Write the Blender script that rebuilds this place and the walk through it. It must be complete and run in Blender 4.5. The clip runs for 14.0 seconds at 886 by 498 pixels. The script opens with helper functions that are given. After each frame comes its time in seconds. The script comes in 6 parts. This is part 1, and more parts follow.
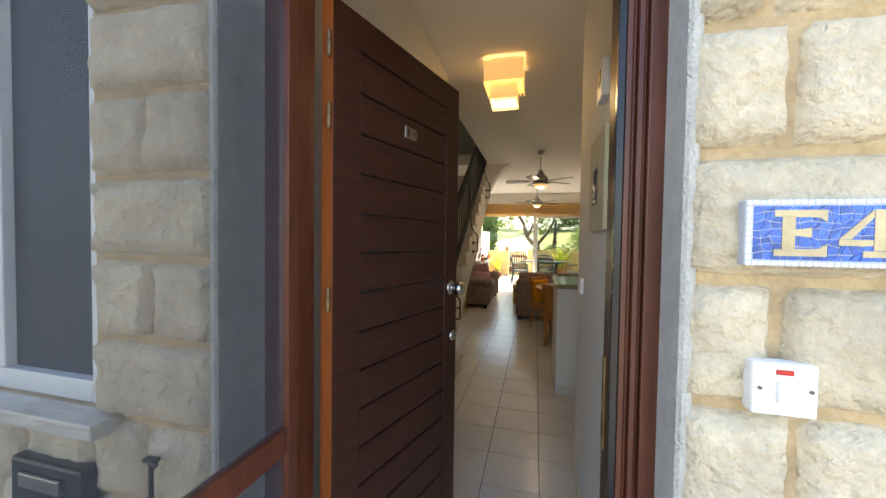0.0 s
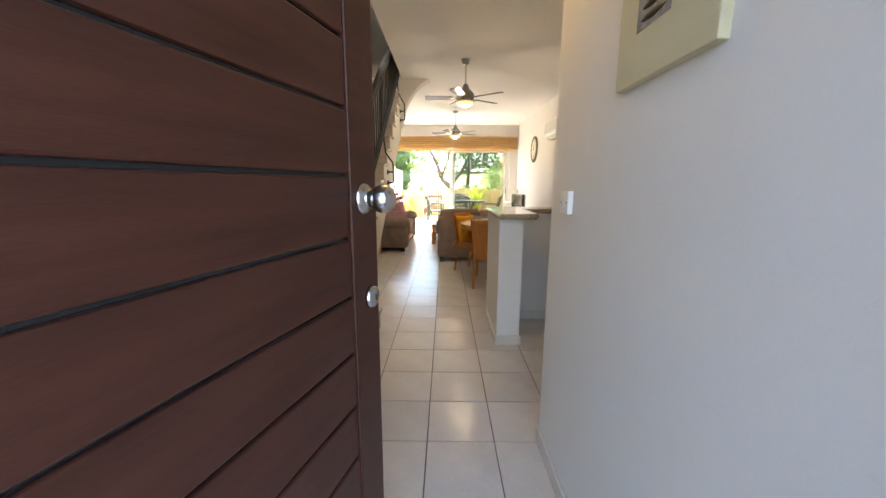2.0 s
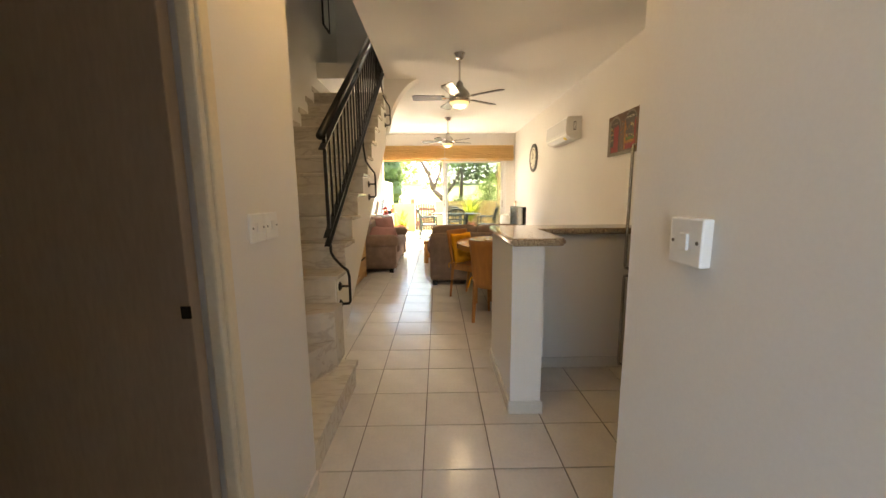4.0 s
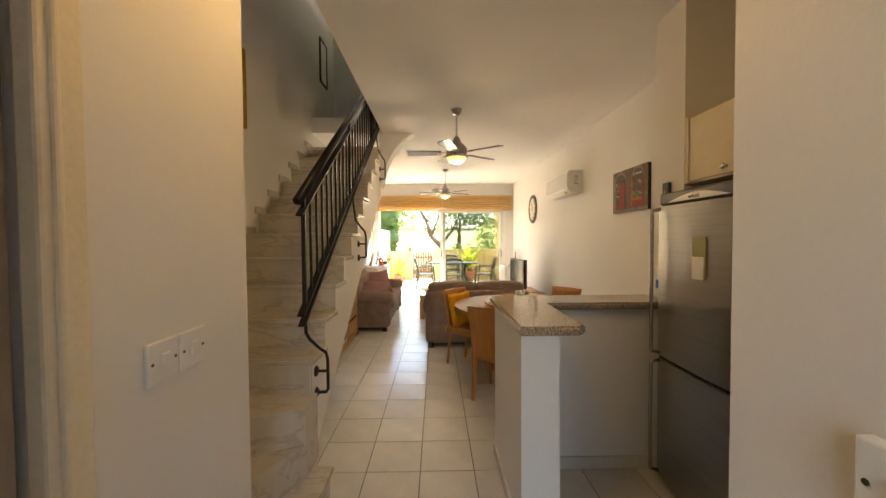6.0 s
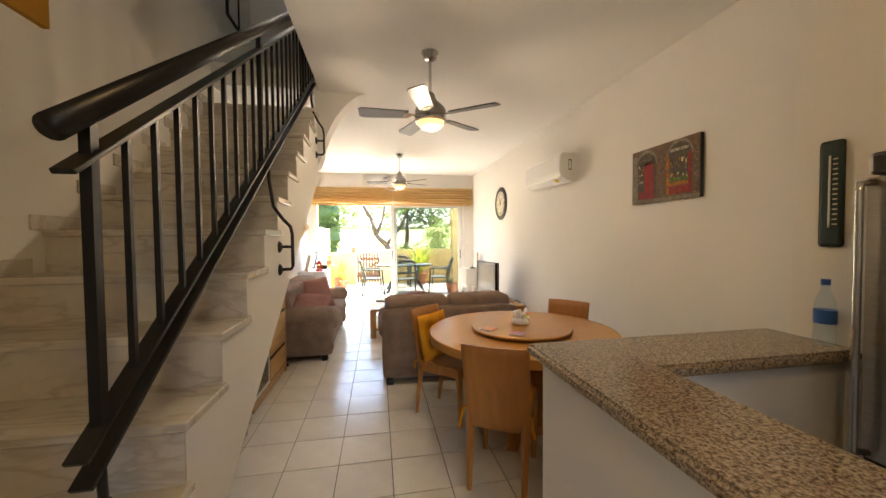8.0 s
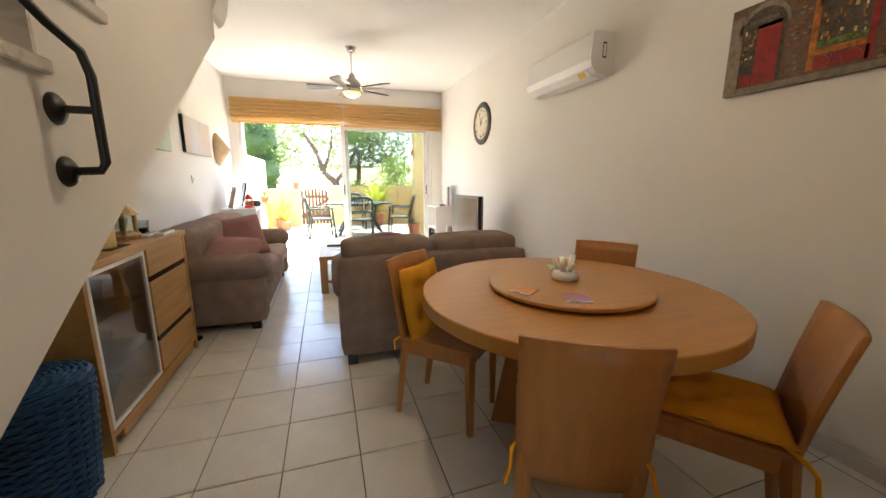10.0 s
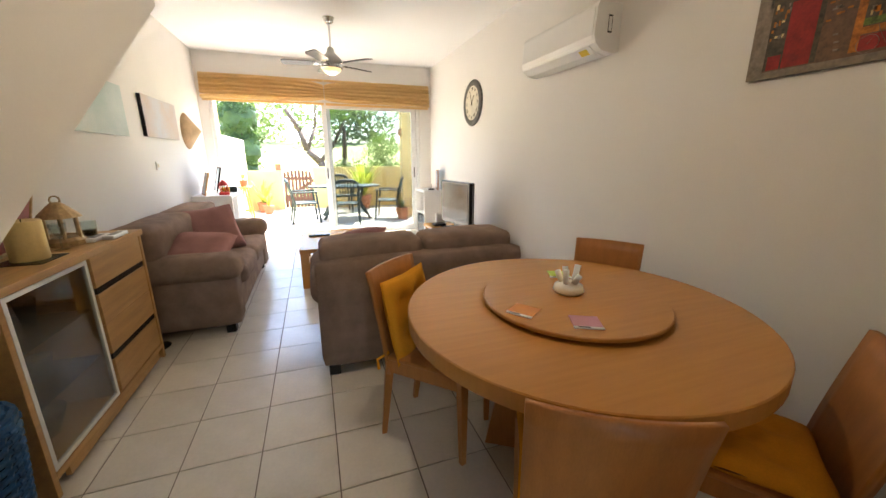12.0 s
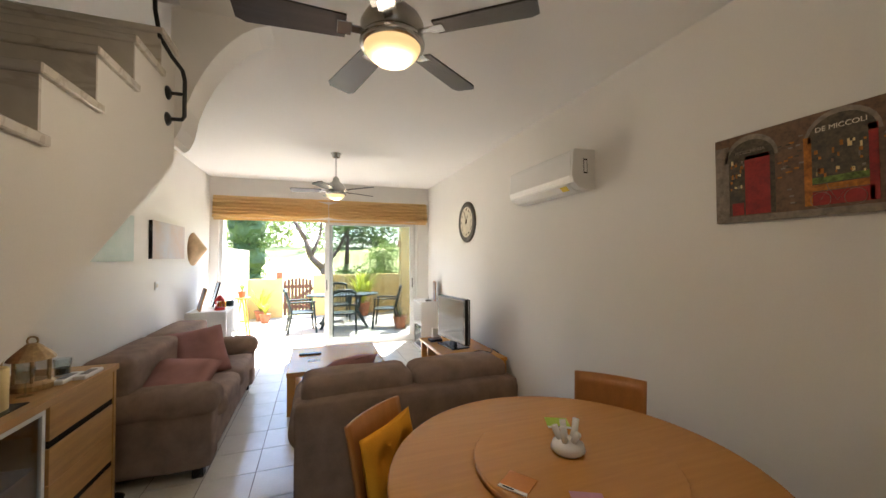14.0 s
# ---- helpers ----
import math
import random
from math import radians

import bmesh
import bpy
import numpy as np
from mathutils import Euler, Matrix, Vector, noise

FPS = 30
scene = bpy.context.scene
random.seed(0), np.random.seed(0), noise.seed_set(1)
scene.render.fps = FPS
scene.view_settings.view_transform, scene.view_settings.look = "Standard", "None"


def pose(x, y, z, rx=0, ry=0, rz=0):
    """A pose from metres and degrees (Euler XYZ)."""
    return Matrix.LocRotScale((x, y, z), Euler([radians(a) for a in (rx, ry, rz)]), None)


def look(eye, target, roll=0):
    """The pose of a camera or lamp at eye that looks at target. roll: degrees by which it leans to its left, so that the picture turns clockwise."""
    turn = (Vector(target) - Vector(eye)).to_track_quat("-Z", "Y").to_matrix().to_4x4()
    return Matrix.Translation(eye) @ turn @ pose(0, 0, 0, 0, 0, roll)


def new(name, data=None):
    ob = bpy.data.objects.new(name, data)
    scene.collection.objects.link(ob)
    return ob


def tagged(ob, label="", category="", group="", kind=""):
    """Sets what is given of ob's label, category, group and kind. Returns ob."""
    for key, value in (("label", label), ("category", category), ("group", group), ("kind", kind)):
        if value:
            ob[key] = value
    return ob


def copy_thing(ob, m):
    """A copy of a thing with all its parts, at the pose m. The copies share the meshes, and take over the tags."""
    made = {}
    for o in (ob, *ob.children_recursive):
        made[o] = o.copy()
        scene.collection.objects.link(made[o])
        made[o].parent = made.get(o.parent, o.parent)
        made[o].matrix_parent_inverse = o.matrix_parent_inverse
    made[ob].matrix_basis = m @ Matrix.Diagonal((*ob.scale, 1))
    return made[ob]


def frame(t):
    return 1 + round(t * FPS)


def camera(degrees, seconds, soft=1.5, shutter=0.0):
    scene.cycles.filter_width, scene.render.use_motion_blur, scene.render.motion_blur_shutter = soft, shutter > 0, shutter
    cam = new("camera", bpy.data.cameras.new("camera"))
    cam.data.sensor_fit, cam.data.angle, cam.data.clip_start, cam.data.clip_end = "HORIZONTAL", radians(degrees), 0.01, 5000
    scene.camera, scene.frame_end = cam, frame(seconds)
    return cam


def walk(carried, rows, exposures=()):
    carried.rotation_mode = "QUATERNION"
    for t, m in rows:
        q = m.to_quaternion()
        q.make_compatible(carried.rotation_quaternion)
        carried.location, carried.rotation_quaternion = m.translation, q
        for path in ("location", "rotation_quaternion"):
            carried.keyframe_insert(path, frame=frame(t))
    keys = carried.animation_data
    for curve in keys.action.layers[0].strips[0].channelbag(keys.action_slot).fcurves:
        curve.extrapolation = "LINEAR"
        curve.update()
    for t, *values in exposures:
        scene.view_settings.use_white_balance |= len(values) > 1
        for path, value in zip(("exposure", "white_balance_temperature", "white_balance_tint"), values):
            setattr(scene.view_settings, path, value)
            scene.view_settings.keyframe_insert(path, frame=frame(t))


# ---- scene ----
cam = camera(101.9, 14.0)
PATH = [
    (0, (0.075, 0.023, 1.456), (-0.423, 1.959, 1.399), 0.8),
    (0.5, (0.005, 0.155, 1.34), (-0.486, 2.091, 1.237), 0.6),
    (1, (-0.039, 0.303, 1.243), (-0.414, 2.244, 0.936), 0.7),
    (1.5, (-0.092, 0.547, 1.241), (-0.211, 2.512, 0.889), 1.0),
    (2, (-0.127, 0.862, 1.262), (-0.138, 2.83, 0.906), 0.3),
    (2.5, (-0.126, 1.056, 1.27), (-0.107, 3.024, 0.916), 0.3),
    (3, (-0.135, 1.264, 1.272), (-0.106, 3.231, 0.908), 0.1),
    (3.2, (-0.138, 1.341, 1.269), (-0.108, 3.311, 0.927), -0.1),
    (5.3, (-0.093, 1.811, 1.396), (-0.069, 3.796, 1.151), -0.6),
    (5.5, (-0.091, 1.822, 1.423), (-0.064, 3.814, 1.243), -0.5),
    (6, (-0.1, 1.934, 1.439), (-0.063, 3.933, 1.385), -0.4),
    (6.5, (-0.141, 2.221, 1.461), (-0.014, 4.216, 1.413), -0.3),
    (7, (-0.125, 2.618, 1.459), (0.036, 4.611, 1.411), -0.5),
    (7.5, (-0.19, 2.845, 1.455), (0.035, 4.831, 1.398), -0.3),
    (7.7, (-0.245, 2.954, 1.453), (0.032, 4.934, 1.401), -0.4),
    (9.8, (-0.329, 4.212, 1.287), (0.277, 6.087, 0.945), 0.1),
    (10, (-0.295, 4.297, 1.257), (0.307, 6.166, 0.878), 0.1),
    (10.5, (-0.278, 4.454, 1.205), (0.319, 6.297, 0.708), 0.2),
    (11, (-0.234, 4.535, 1.221), (0.398, 6.362, 0.706), 0.1),
    (11.5, (-0.206, 4.543, 1.272), (0.437, 6.367, 0.763), 0.1),
    (12, (-0.21, 4.53, 1.35), (0.436, 6.356, 0.852), 0.0),
    (12.5, (-0.212, 4.512, 1.418), (0.445, 6.367, 1.062), -0.1),
    (13, (-0.21, 4.497, 1.47), (0.458, 6.374, 1.298), -0.2),
    (13.5, (-0.204, 4.485, 1.512), (0.469, 6.368, 1.5), -0.3),
    (14, (-0.137, 4.551, 1.538), (0.527, 6.437, 1.586), -0.3),
]
EXPOSURES = [(0.0, 2.5, 7200, 12), (0.5, 2.8, 7100, 12), (1.0, 3.35, 6900, 12), (1.5, 3.6, 6400, 13), (2.5, 3.65, 6900, 13), (3.0, 3.65, 7300, 13), (5.5, 3.45, 7700, 14),
             (6.5, 3.45, 7300, 14), (7.5, 3.6, 6900, 14), (10.0, 3.4, 6300, 13), (11.0, 3.45, 6250, 13), (12.0, 3.4, 6200, 13), (12.5, 3.1, 6100, 13), (14.0, 2.95, 6050, 13)]
walk(cam, [(t, look(eye, target, roll)) for t, eye, target, roll in PATH], EXPOSURES)

# ---- world, sun, exposure ----
world = bpy.data.worlds.new("sky")
scene.world = world
world.use_nodes = True
_bg = world.node_tree.nodes["Background"]
_sky = world.node_tree.nodes.new("ShaderNodeTexSky")
_sky.sky_type, _sky.sun_disc = "NISHITA", False
SUN_EL, SUN_AZ = 60.0, 32.0          # azimuth of the sun, degrees from +y towards +x
_sky.sun_elevation, _sky.sun_rotation = radians(SUN_EL), radians(SUN_AZ)
world.node_tree.links.new(_sky.outputs[0], _bg.inputs[0])
_bg.inputs[1].default_value = 0.15
sun = new("sun", bpy.data.lights.new("sun", "SUN"))
sun.data.energy, sun.data.angle, sun.data.color = 4.3, radians(0.5), (1.0, 0.94, 0.84)
_sd = Vector((math.sin(radians(SUN_AZ)) * math.cos(radians(SUN_EL)), math.cos(radians(SUN_AZ)) * math.cos(radians(SUN_EL)), math.sin(radians(SUN_EL))))
sun.matrix_world = look(_sd * 30, (0, 0, 0))


# ---- materials ----
def material(name, colour, rough=0.5, metal=0.0, spec=0.5, var=0.12, scale=6.0, fine=90.0, bump=0.15, bump_scale=None, stretch=(1, 1, 1), trans=0.0, ior=1.45, coat=0.0, second=None, emit=None, per_object=0.0, bump_dist=0.01, ramp=(0.5, 1.0)):
    """A surface with variation at two scales and fine relief."""
    m = bpy.data.materials.new(name)
    m.use_nodes = True
    nt = m.node_tree
    b = nt.nodes["Principled BSDF"]
    b.inputs["Roughness"].default_value = rough
    b.inputs["Metallic"].default_value = metal
    b.inputs["Specular IOR Level"].default_value = spec
    b.inputs["IOR"].default_value = ior
    b.inputs["Transmission Weight"].default_value = trans
    b.inputs["Coat Weight"].default_value = coat
    tc = nt.nodes.new("ShaderNodeTexCoord")
    mp = nt.nodes.new("ShaderNodeMapping")
    mp.inputs["Scale"].default_value = stretch
    nt.links.new(tc.outputs["Object"], mp.inputs[0])
    n1 = nt.nodes.new("ShaderNodeTexNoise")
    n1.inputs["Scale"].default_value, n1.inputs["Detail"].default_value = scale, 4
    n2 = nt.nodes.new("ShaderNodeTexNoise")
    n2.inputs["Scale"].default_value, n2.inputs["Detail"].default_value = fine, 3
    for n in (n1, n2):
        nt.links.new(mp.outputs[0], n.inputs["Vector"])
    add = nt.nodes.new("ShaderNodeMath")
    add.operation = "MULTIPLY_ADD"
    nt.links.new(n2.outputs[0], add.inputs[0])
    add.inputs[1].default_value = 0.5
    nt.links.new(n1.outputs[0], add.inputs[2])
    rmp = nt.nodes.new("ShaderNodeMapRange")
    rmp.inputs[1].default_value, rmp.inputs[2].default_value = ramp
    nt.links.new(add.outputs[0], rmp.inputs[0])
    mix = nt.nodes.new("ShaderNodeMix")
    mix.data_type = "RGBA"
    c2 = second or tuple(c * (1 - 2 * var) for c in colour)
    mix.inputs["A"].default_value = (*c2, 1)
    mix.inputs["B"].default_value = (*[min(1, c * (1 + (0 if second else var))) for c in colour], 1)
    nt.links.new(rmp.outputs[0], mix.inputs["Factor"])
    out = mix.outputs["Result"]
    if per_object:
        oi = nt.nodes.new("ShaderNodeObjectInfo")
        mr = nt.nodes.new("ShaderNodeMapRange")
        mr.inputs[3].default_value, mr.inputs[4].default_value = 1 - per_object, 1 + per_object * 0.5
        nt.links.new(oi.outputs["Random"], mr.inputs[0])
        hs = nt.nodes.new("ShaderNodeHueSaturation")
        nt.links.new(mr.outputs[0], hs.inputs["Value"])
        nt.links.new(out, hs.inputs["Color"])
        out = hs.outputs[0]
    nt.links.new(out, b.inputs["Base Color"])
    if bump:
        bp = nt.nodes.new("ShaderNodeBump")
        bp.inputs["Strength"].default_value = bump
        bp.inputs["Distance"].default_value = bump_dist
        if bump_scale:
            n3 = nt.nodes.new("ShaderNodeTexNoise")
            n3.inputs["Scale"].default_value, n3.inputs["Detail"].default_value = bump_scale, 4
            nt.links.new(mp.outputs[0], n3.inputs["Vector"])
            nt.links.new(n3.outputs[0], bp.inputs["Height"])
        else:
            nt.links.new(add.outputs[0], bp.inputs["Height"])
        nt.links.new(bp.outputs[0], b.inputs["Normal"])
    if emit:
        b.inputs["Emission Color"].default_value = (*emit[0], 1)
        b.inputs["Emission Strength"].default_value = emit[1]
    return m


def let_through(m, weight, colour):
    """Thin cloth or leaf that passes part of the light."""
    nt = m.node_tree
    out = nt.nodes["Material Output"]
    tr = nt.nodes.new("ShaderNodeBsdfTranslucent")
    tr.inputs[0].default_value = (*colour, 1)
    mx = nt.nodes.new("ShaderNodeMixShader")
    mx.inputs[0].default_value = weight
    nt.links.new(nt.nodes["Principled BSDF"].outputs[0], mx.inputs[1])
    nt.links.new(tr.outputs[0], mx.inputs[2])
    nt.links.new(mx.outputs[0], out.inputs[0])


WALL = material("wall_paint", (0.78, 0.75, 0.70), 0.75, var=0.02, scale=1.2, fine=140, bump=0.06)
CEIL = material("ceiling_paint", (0.82, 0.80, 0.76), 0.85, var=0.015, scale=1.0, fine=120, bump=0.05)
TILE = material("floor_tile_glaze", (0.73, 0.69, 0.62), 0.22, var=0.05, scale=5, fine=60, bump=0.03, per_object=0.05)
GROUT = material("tile_grout", (0.17, 0.14, 0.11), 0.9, var=0.15, scale=8)
DARKWOOD = material("dark_stained_wood", (0.052, 0.018, 0.011), 0.36, var=0.2, scale=3, fine=60, bump=0.12, stretch=(1, 1, 12), spec=0.28)
REDWOOD = material("red_varnished_wood", (0.11, 0.030, 0.014), 0.35, var=0.25, scale=4, fine=40, bump=0.08, stretch=(10, 10, 1))
BEECH = material("beech_veneer", (0.53, 0.25, 0.058), 0.26, var=0.045, scale=3, fine=70, bump=0.03, stretch=(1, 16, 1))
CHAIRWOOD = material("chair_wood", (0.44, 0.18, 0.044), 0.38, var=0.08, scale=3, fine=30, bump=0.04, stretch=(9, 9, 1))
PALEWOOD = material("pale_oak", (0.52, 0.29, 0.10), 0.42, var=0.1, scale=3, fine=30, bump=0.05, stretch=(12, 1, 12))
FABRIC = material("taupe_fabric", (0.29, 0.205, 0.155), 0.95, var=0.13, scale=9, fine=260, bump=0.7, spec=0.2)
PINKFAB = material("dusty_pink_fabric", (0.36, 0.185, 0.165), 0.95, var=0.1, scale=6, fine=300, bump=0.4, spec=0.2)
ORANGE = material("orange_cotton", (0.74, 0.33, 0.02), 0.9, var=0.1, scale=8, fine=250, bump=0.3, spec=0.2)
BLACKIRON = material("black_painted_iron", (0.012, 0.012, 0.012), 0.35, var=0.1, bump=0.05)
STEEL = material("brushed_steel", (0.42, 0.39, 0.35), 0.28, metal=1.0, var=0.06, scale=2, fine=80, bump=0.03, stretch=(1, 1, 40))
CHROME = material("satin_chrome", (0.55, 0.54, 0.52), 0.22, metal=1.0, var=0.04, bump=0.01)
DARKMETAL = material("gunmetal", (0.14, 0.13, 0.12), 0.3, metal=1.0, var=0.05, bump=0.01)
WHITEP = material("white_plastic", (0.80, 0.79, 0.76), 0.35, var=0.02, bump=0.01)
CREAM = material("cream_laminate", (0.72, 0.66, 0.55), 0.4, var=0.03, bump=0.02)
BLACKP = material("black_plastic", (0.012, 0.012, 0.013), 0.25, var=0.05, bump=0.01)
GREENP = material("dark_green_plastic", (0.012, 0.028, 0.024), 0.5, var=0.1, bump=0.05)
STONE = material("limestone", (0.66, 0.55, 0.385), 0.9, var=0.14, scale=7, fine=60, bump=1.0, bump_scale=38, per_object=0.12, bump_dist=0.022)
MORTAR = material("sandy_mortar", (0.52, 0.38, 0.22), 0.95, var=0.15, scale=14, bump=0.5)
PLASTER = material("rough_plaster", (0.56, 0.53, 0.47), 0.95, var=0.08, scale=20, fine=160, bump=0.7, bump_scale=170, bump_dist=0.012)
YELLOW = material("yellow_render", (0.72, 0.52, 0.22), 0.9, var=0.06, scale=4, fine=80, bump=0.2)
BLIND = material("straw_blind_cloth", (0.76, 0.54, 0.25), 0.85, var=0.1, scale=5, fine=200, bump=0.2, stretch=(1, 1, 30))
let_through(BLIND, 0.45, (0.85, 0.60, 0.28))
CREAM = material("cream_render", (0.78, 0.69, 0.52), 0.9, var=0.05, scale=4, fine=80, bump=0.2)
ALU = material("white_aluminium", (0.78, 0.77, 0.74), 0.35, var=0.02, bump=0.01)
GRANITE = material("granite", (0.54, 0.43, 0.30), 0.07, var=0.5, scale=120, fine=240, bump=0.0, second=(0.11, 0.075, 0.048), ramp=(0.56, 0.95))


def veined(name, base, vein, rough):
    """Polished marble with thin wandering veins and soft clouds."""
    m = material(name, base, rough, var=0.06, scale=2.5, fine=20, bump=0.01)
    nt = m.node_tree
    b = nt.nodes["Principled BSDF"]
    src = b.inputs["Base Color"].links[0].from_socket
    tc = nt.nodes.new("ShaderNodeTexCoord")
    mp = nt.nodes.new("ShaderNodeMapping")
    mp.inputs["Rotation"].default_value, mp.inputs["Scale"].default_value = (0.5, 0.3, 0.7), (1.0, 4.5, 3.5)
    n = nt.nodes.new("ShaderNodeTexNoise")
    n.inputs["Scale"].default_value, n.inputs["Detail"].default_value, n.inputs["Distortion"].default_value = 3.0, 7, 0.5
    nt.links.new(tc.outputs["Object"], mp.inputs[0])
    nt.links.new(mp.outputs[0], n.inputs["Vector"])
    d = nt.nodes.new("ShaderNodeMath")
    d.operation = "SUBTRACT"
    d.inputs[1].default_value = 0.56
    nt.links.new(n.outputs[0], d.inputs[0])
    ab = nt.nodes.new("ShaderNodeMath")
    ab.operation = "ABSOLUTE"
    nt.links.new(d.outputs[0], ab.inputs[0])
    r = nt.nodes.new("ShaderNodeMapRange")
    r.inputs[1].default_value, r.inputs[2].default_value, r.inputs[3].default_value, r.inputs[4].default_value = 0.0, 0.05, 0.5, 0.0
    nt.links.new(ab.outputs[0], r.inputs[0])
    mx = nt.nodes.new("ShaderNodeMix")
    mx.data_type = "RGBA"
    nt.links.new(r.outputs[0], mx.inputs["Factor"])
    nt.links.new(src, mx.inputs["A"])
    mx.inputs["B"].default_value = (*vein, 1)
    nt.links.new(mx.outputs["Result"], b.inputs["Base Color"])
    return m


def glass(name, colour=(1, 1, 1), rough=0.0, ior=1.45):
    m = bpy.data.materials.new(name)
    m.use_nodes = True
    nt = m.node_tree
    g = nt.nodes.new("ShaderNodeBsdfGlossy")
    g.inputs["Roughness"].default_value = rough
    tr = nt.nodes.new("ShaderNodeBsdfTransparent")
    tr.inputs[0].default_value = (*colour, 1)
    lw = nt.nodes.new("ShaderNodeLayerWeight")
    lw.inputs[0].default_value = 0.5
    pw = nt.nodes.new("ShaderNodeMath")
    pw.operation = "POWER"
    pw.inputs[1].default_value = 4.0
    nt.links.new(lw.outputs["Facing"], pw.inputs[0])
    fr = nt.nodes.new("ShaderNodeMapRange")
    fr.inputs[3].default_value, fr.inputs[4].default_value = ((ior - 1) / (ior + 1)) ** 2, 0.9
    nt.links.new(pw.outputs[0], fr.inputs[0])
    mx = nt.nodes.new("ShaderNodeMixShader")
    nt.links.new(fr.outputs[0], mx.inputs[0])
    nt.links.new(tr.outputs[0], mx.inputs[1])
    nt.links.new(g.outputs[0], mx.inputs[2])
    nt.links.new(mx.outputs[0], nt.nodes["Material Output"].inputs[0])
    return m


MARBLE = veined("white_marble", (0.66, 0.61, 0.53), (0.40, 0.33, 0.25), 0.22)
GLASS = glass("window_glass", (0.78, 0.80, 0.79))
SMOKE = glass("smoked_glass", (0.80, 0.79, 0.76), 0.02, 1.5)


# ---- builders ----
def thing(name, label, category, m=None, group="", kind=""):
    e = new(name)
    e.empty_display_size = 0.1
    if m is not None:
        e.matrix_world = m
    return tagged(e, label, category, group, kind)


def mesh_of(bm, name, mat, smooth=False):
    me = bpy.data.meshes.new(name)
    bm.normal_update()
    bm.to_mesh(me)
    bm.free()
    me.materials.append(mat)
    if smooth:
        for p in me.polygons:
            p.use_smooth = True
    return me


def part(name, bm, mat, parent=None, label="", smooth=False):
    ob = new(name, bm if isinstance(bm, bpy.types.Mesh) else mesh_of(bm, name, mat, smooth))
    if parent is not None:
        ob.parent = parent
    if label:
        ob["label"] = label
    return ob


def box(bm, x0, x1, y0, y1, z0, z1, bevel=0.0, segs=2, m=None):
    """Add a box, bevelled, to bm."""
    geo = bmesh.ops.create_cube(bm, size=1.0)
    vs = geo["verts"]
    for v in vs:
        v.co = Vector(((x0 + x1) / 2 + v.co.x * (x1 - x0), (y0 + y1) / 2 + v.co.y * (y1 - y0), (z0 + z1) / 2 + v.co.z * (z1 - z0)))
    if bevel:
        es = list({e for v in vs for e in v.link_edges})
        r = bmesh.ops.bevel(bm, geom=es, offset=bevel, segments=segs, affect="EDGES", profile=0.5)
        vs = list({v for f in r["faces"] for v in f.verts} | {v for v in vs if v.is_valid})
    if m is not None:
        bmesh.ops.transform(bm, matrix=m, verts=vs)
    return vs


def bx(x0, x1, y0, y1, z0, z1, bevel=0.0, segs=2, m=None):
    bm = bmesh.new()
    box(bm, x0, x1, y0, y1, z0, z1, bevel, segs, m)
    return bm


def cyl(bm, a, b, r, r2=None, n=12, caps=True):
    """Add a rod from a to b to bm."""
    a, b = Vector(a), Vector(b)
    d = b - a
    m = Matrix.Translation((a + b) / 2) @ d.to_track_quat("Z", "Y").to_matrix().to_4x4()
    return bmesh.ops.create_cone(bm, cap_ends=caps, segments=n, radius1=r, radius2=r if r2 is None else r2, depth=d.length, matrix=m)["verts"]


def rod(a, b, r, r2=None, n=12):
    bm = bmesh.new()
    cyl(bm, a, b, r, r2, n)
    return bm


def lathe(profile, n=32, m=None):
    """A turned shape round z from (radius, height) pairs."""
    bm = bmesh.new()
    rings = []
    for r, z in profile:
        rings.append([bm.verts.new((r * math.cos(2 * math.pi * i / n), r * math.sin(2 * math.pi * i / n), z)) for i in range(n)])
    for a, b in zip(rings, rings[1:]):
        for i in range(n):
            bm.faces.new((a[i], a[(i + 1) % n], b[(i + 1) % n], b[i]))
    bm.faces.new(list(reversed(rings[0])))
    bm.faces.new(rings[-1])
    bmesh.ops.remove_doubles(bm, verts=bm.verts, dist=1e-5)
    if m is not None:
        bmesh.ops.transform(bm, matrix=m, verts=bm.verts)
    return bm


def prism(pts, axis, lo, hi):
    """A polygon of 2D points pushed along an axis: 'x' takes (y, z), 'y' takes (x, z), 'z' takes (x, y)."""
    bm = bmesh.new()

    def at(p, v):
        return (v, p[0], p[1]) if axis == "x" else (p[0], v, p[1]) if axis == "y" else (p[0], p[1], v)
    a = [bm.verts.new(at(p, lo)) for p in pts]
    b = [bm.verts.new(at(p, hi)) for p in pts]
    bm.faces.new(a)
    bm.faces.new(list(reversed(b)))
    for i in range(len(pts)):
        bm.faces.new((a[i], b[i], b[(i + 1) % len(pts)], a[(i + 1) % len(pts)]))
    bmesh.ops.recalc_face_normals(bm, faces=bm.faces)
    return bm


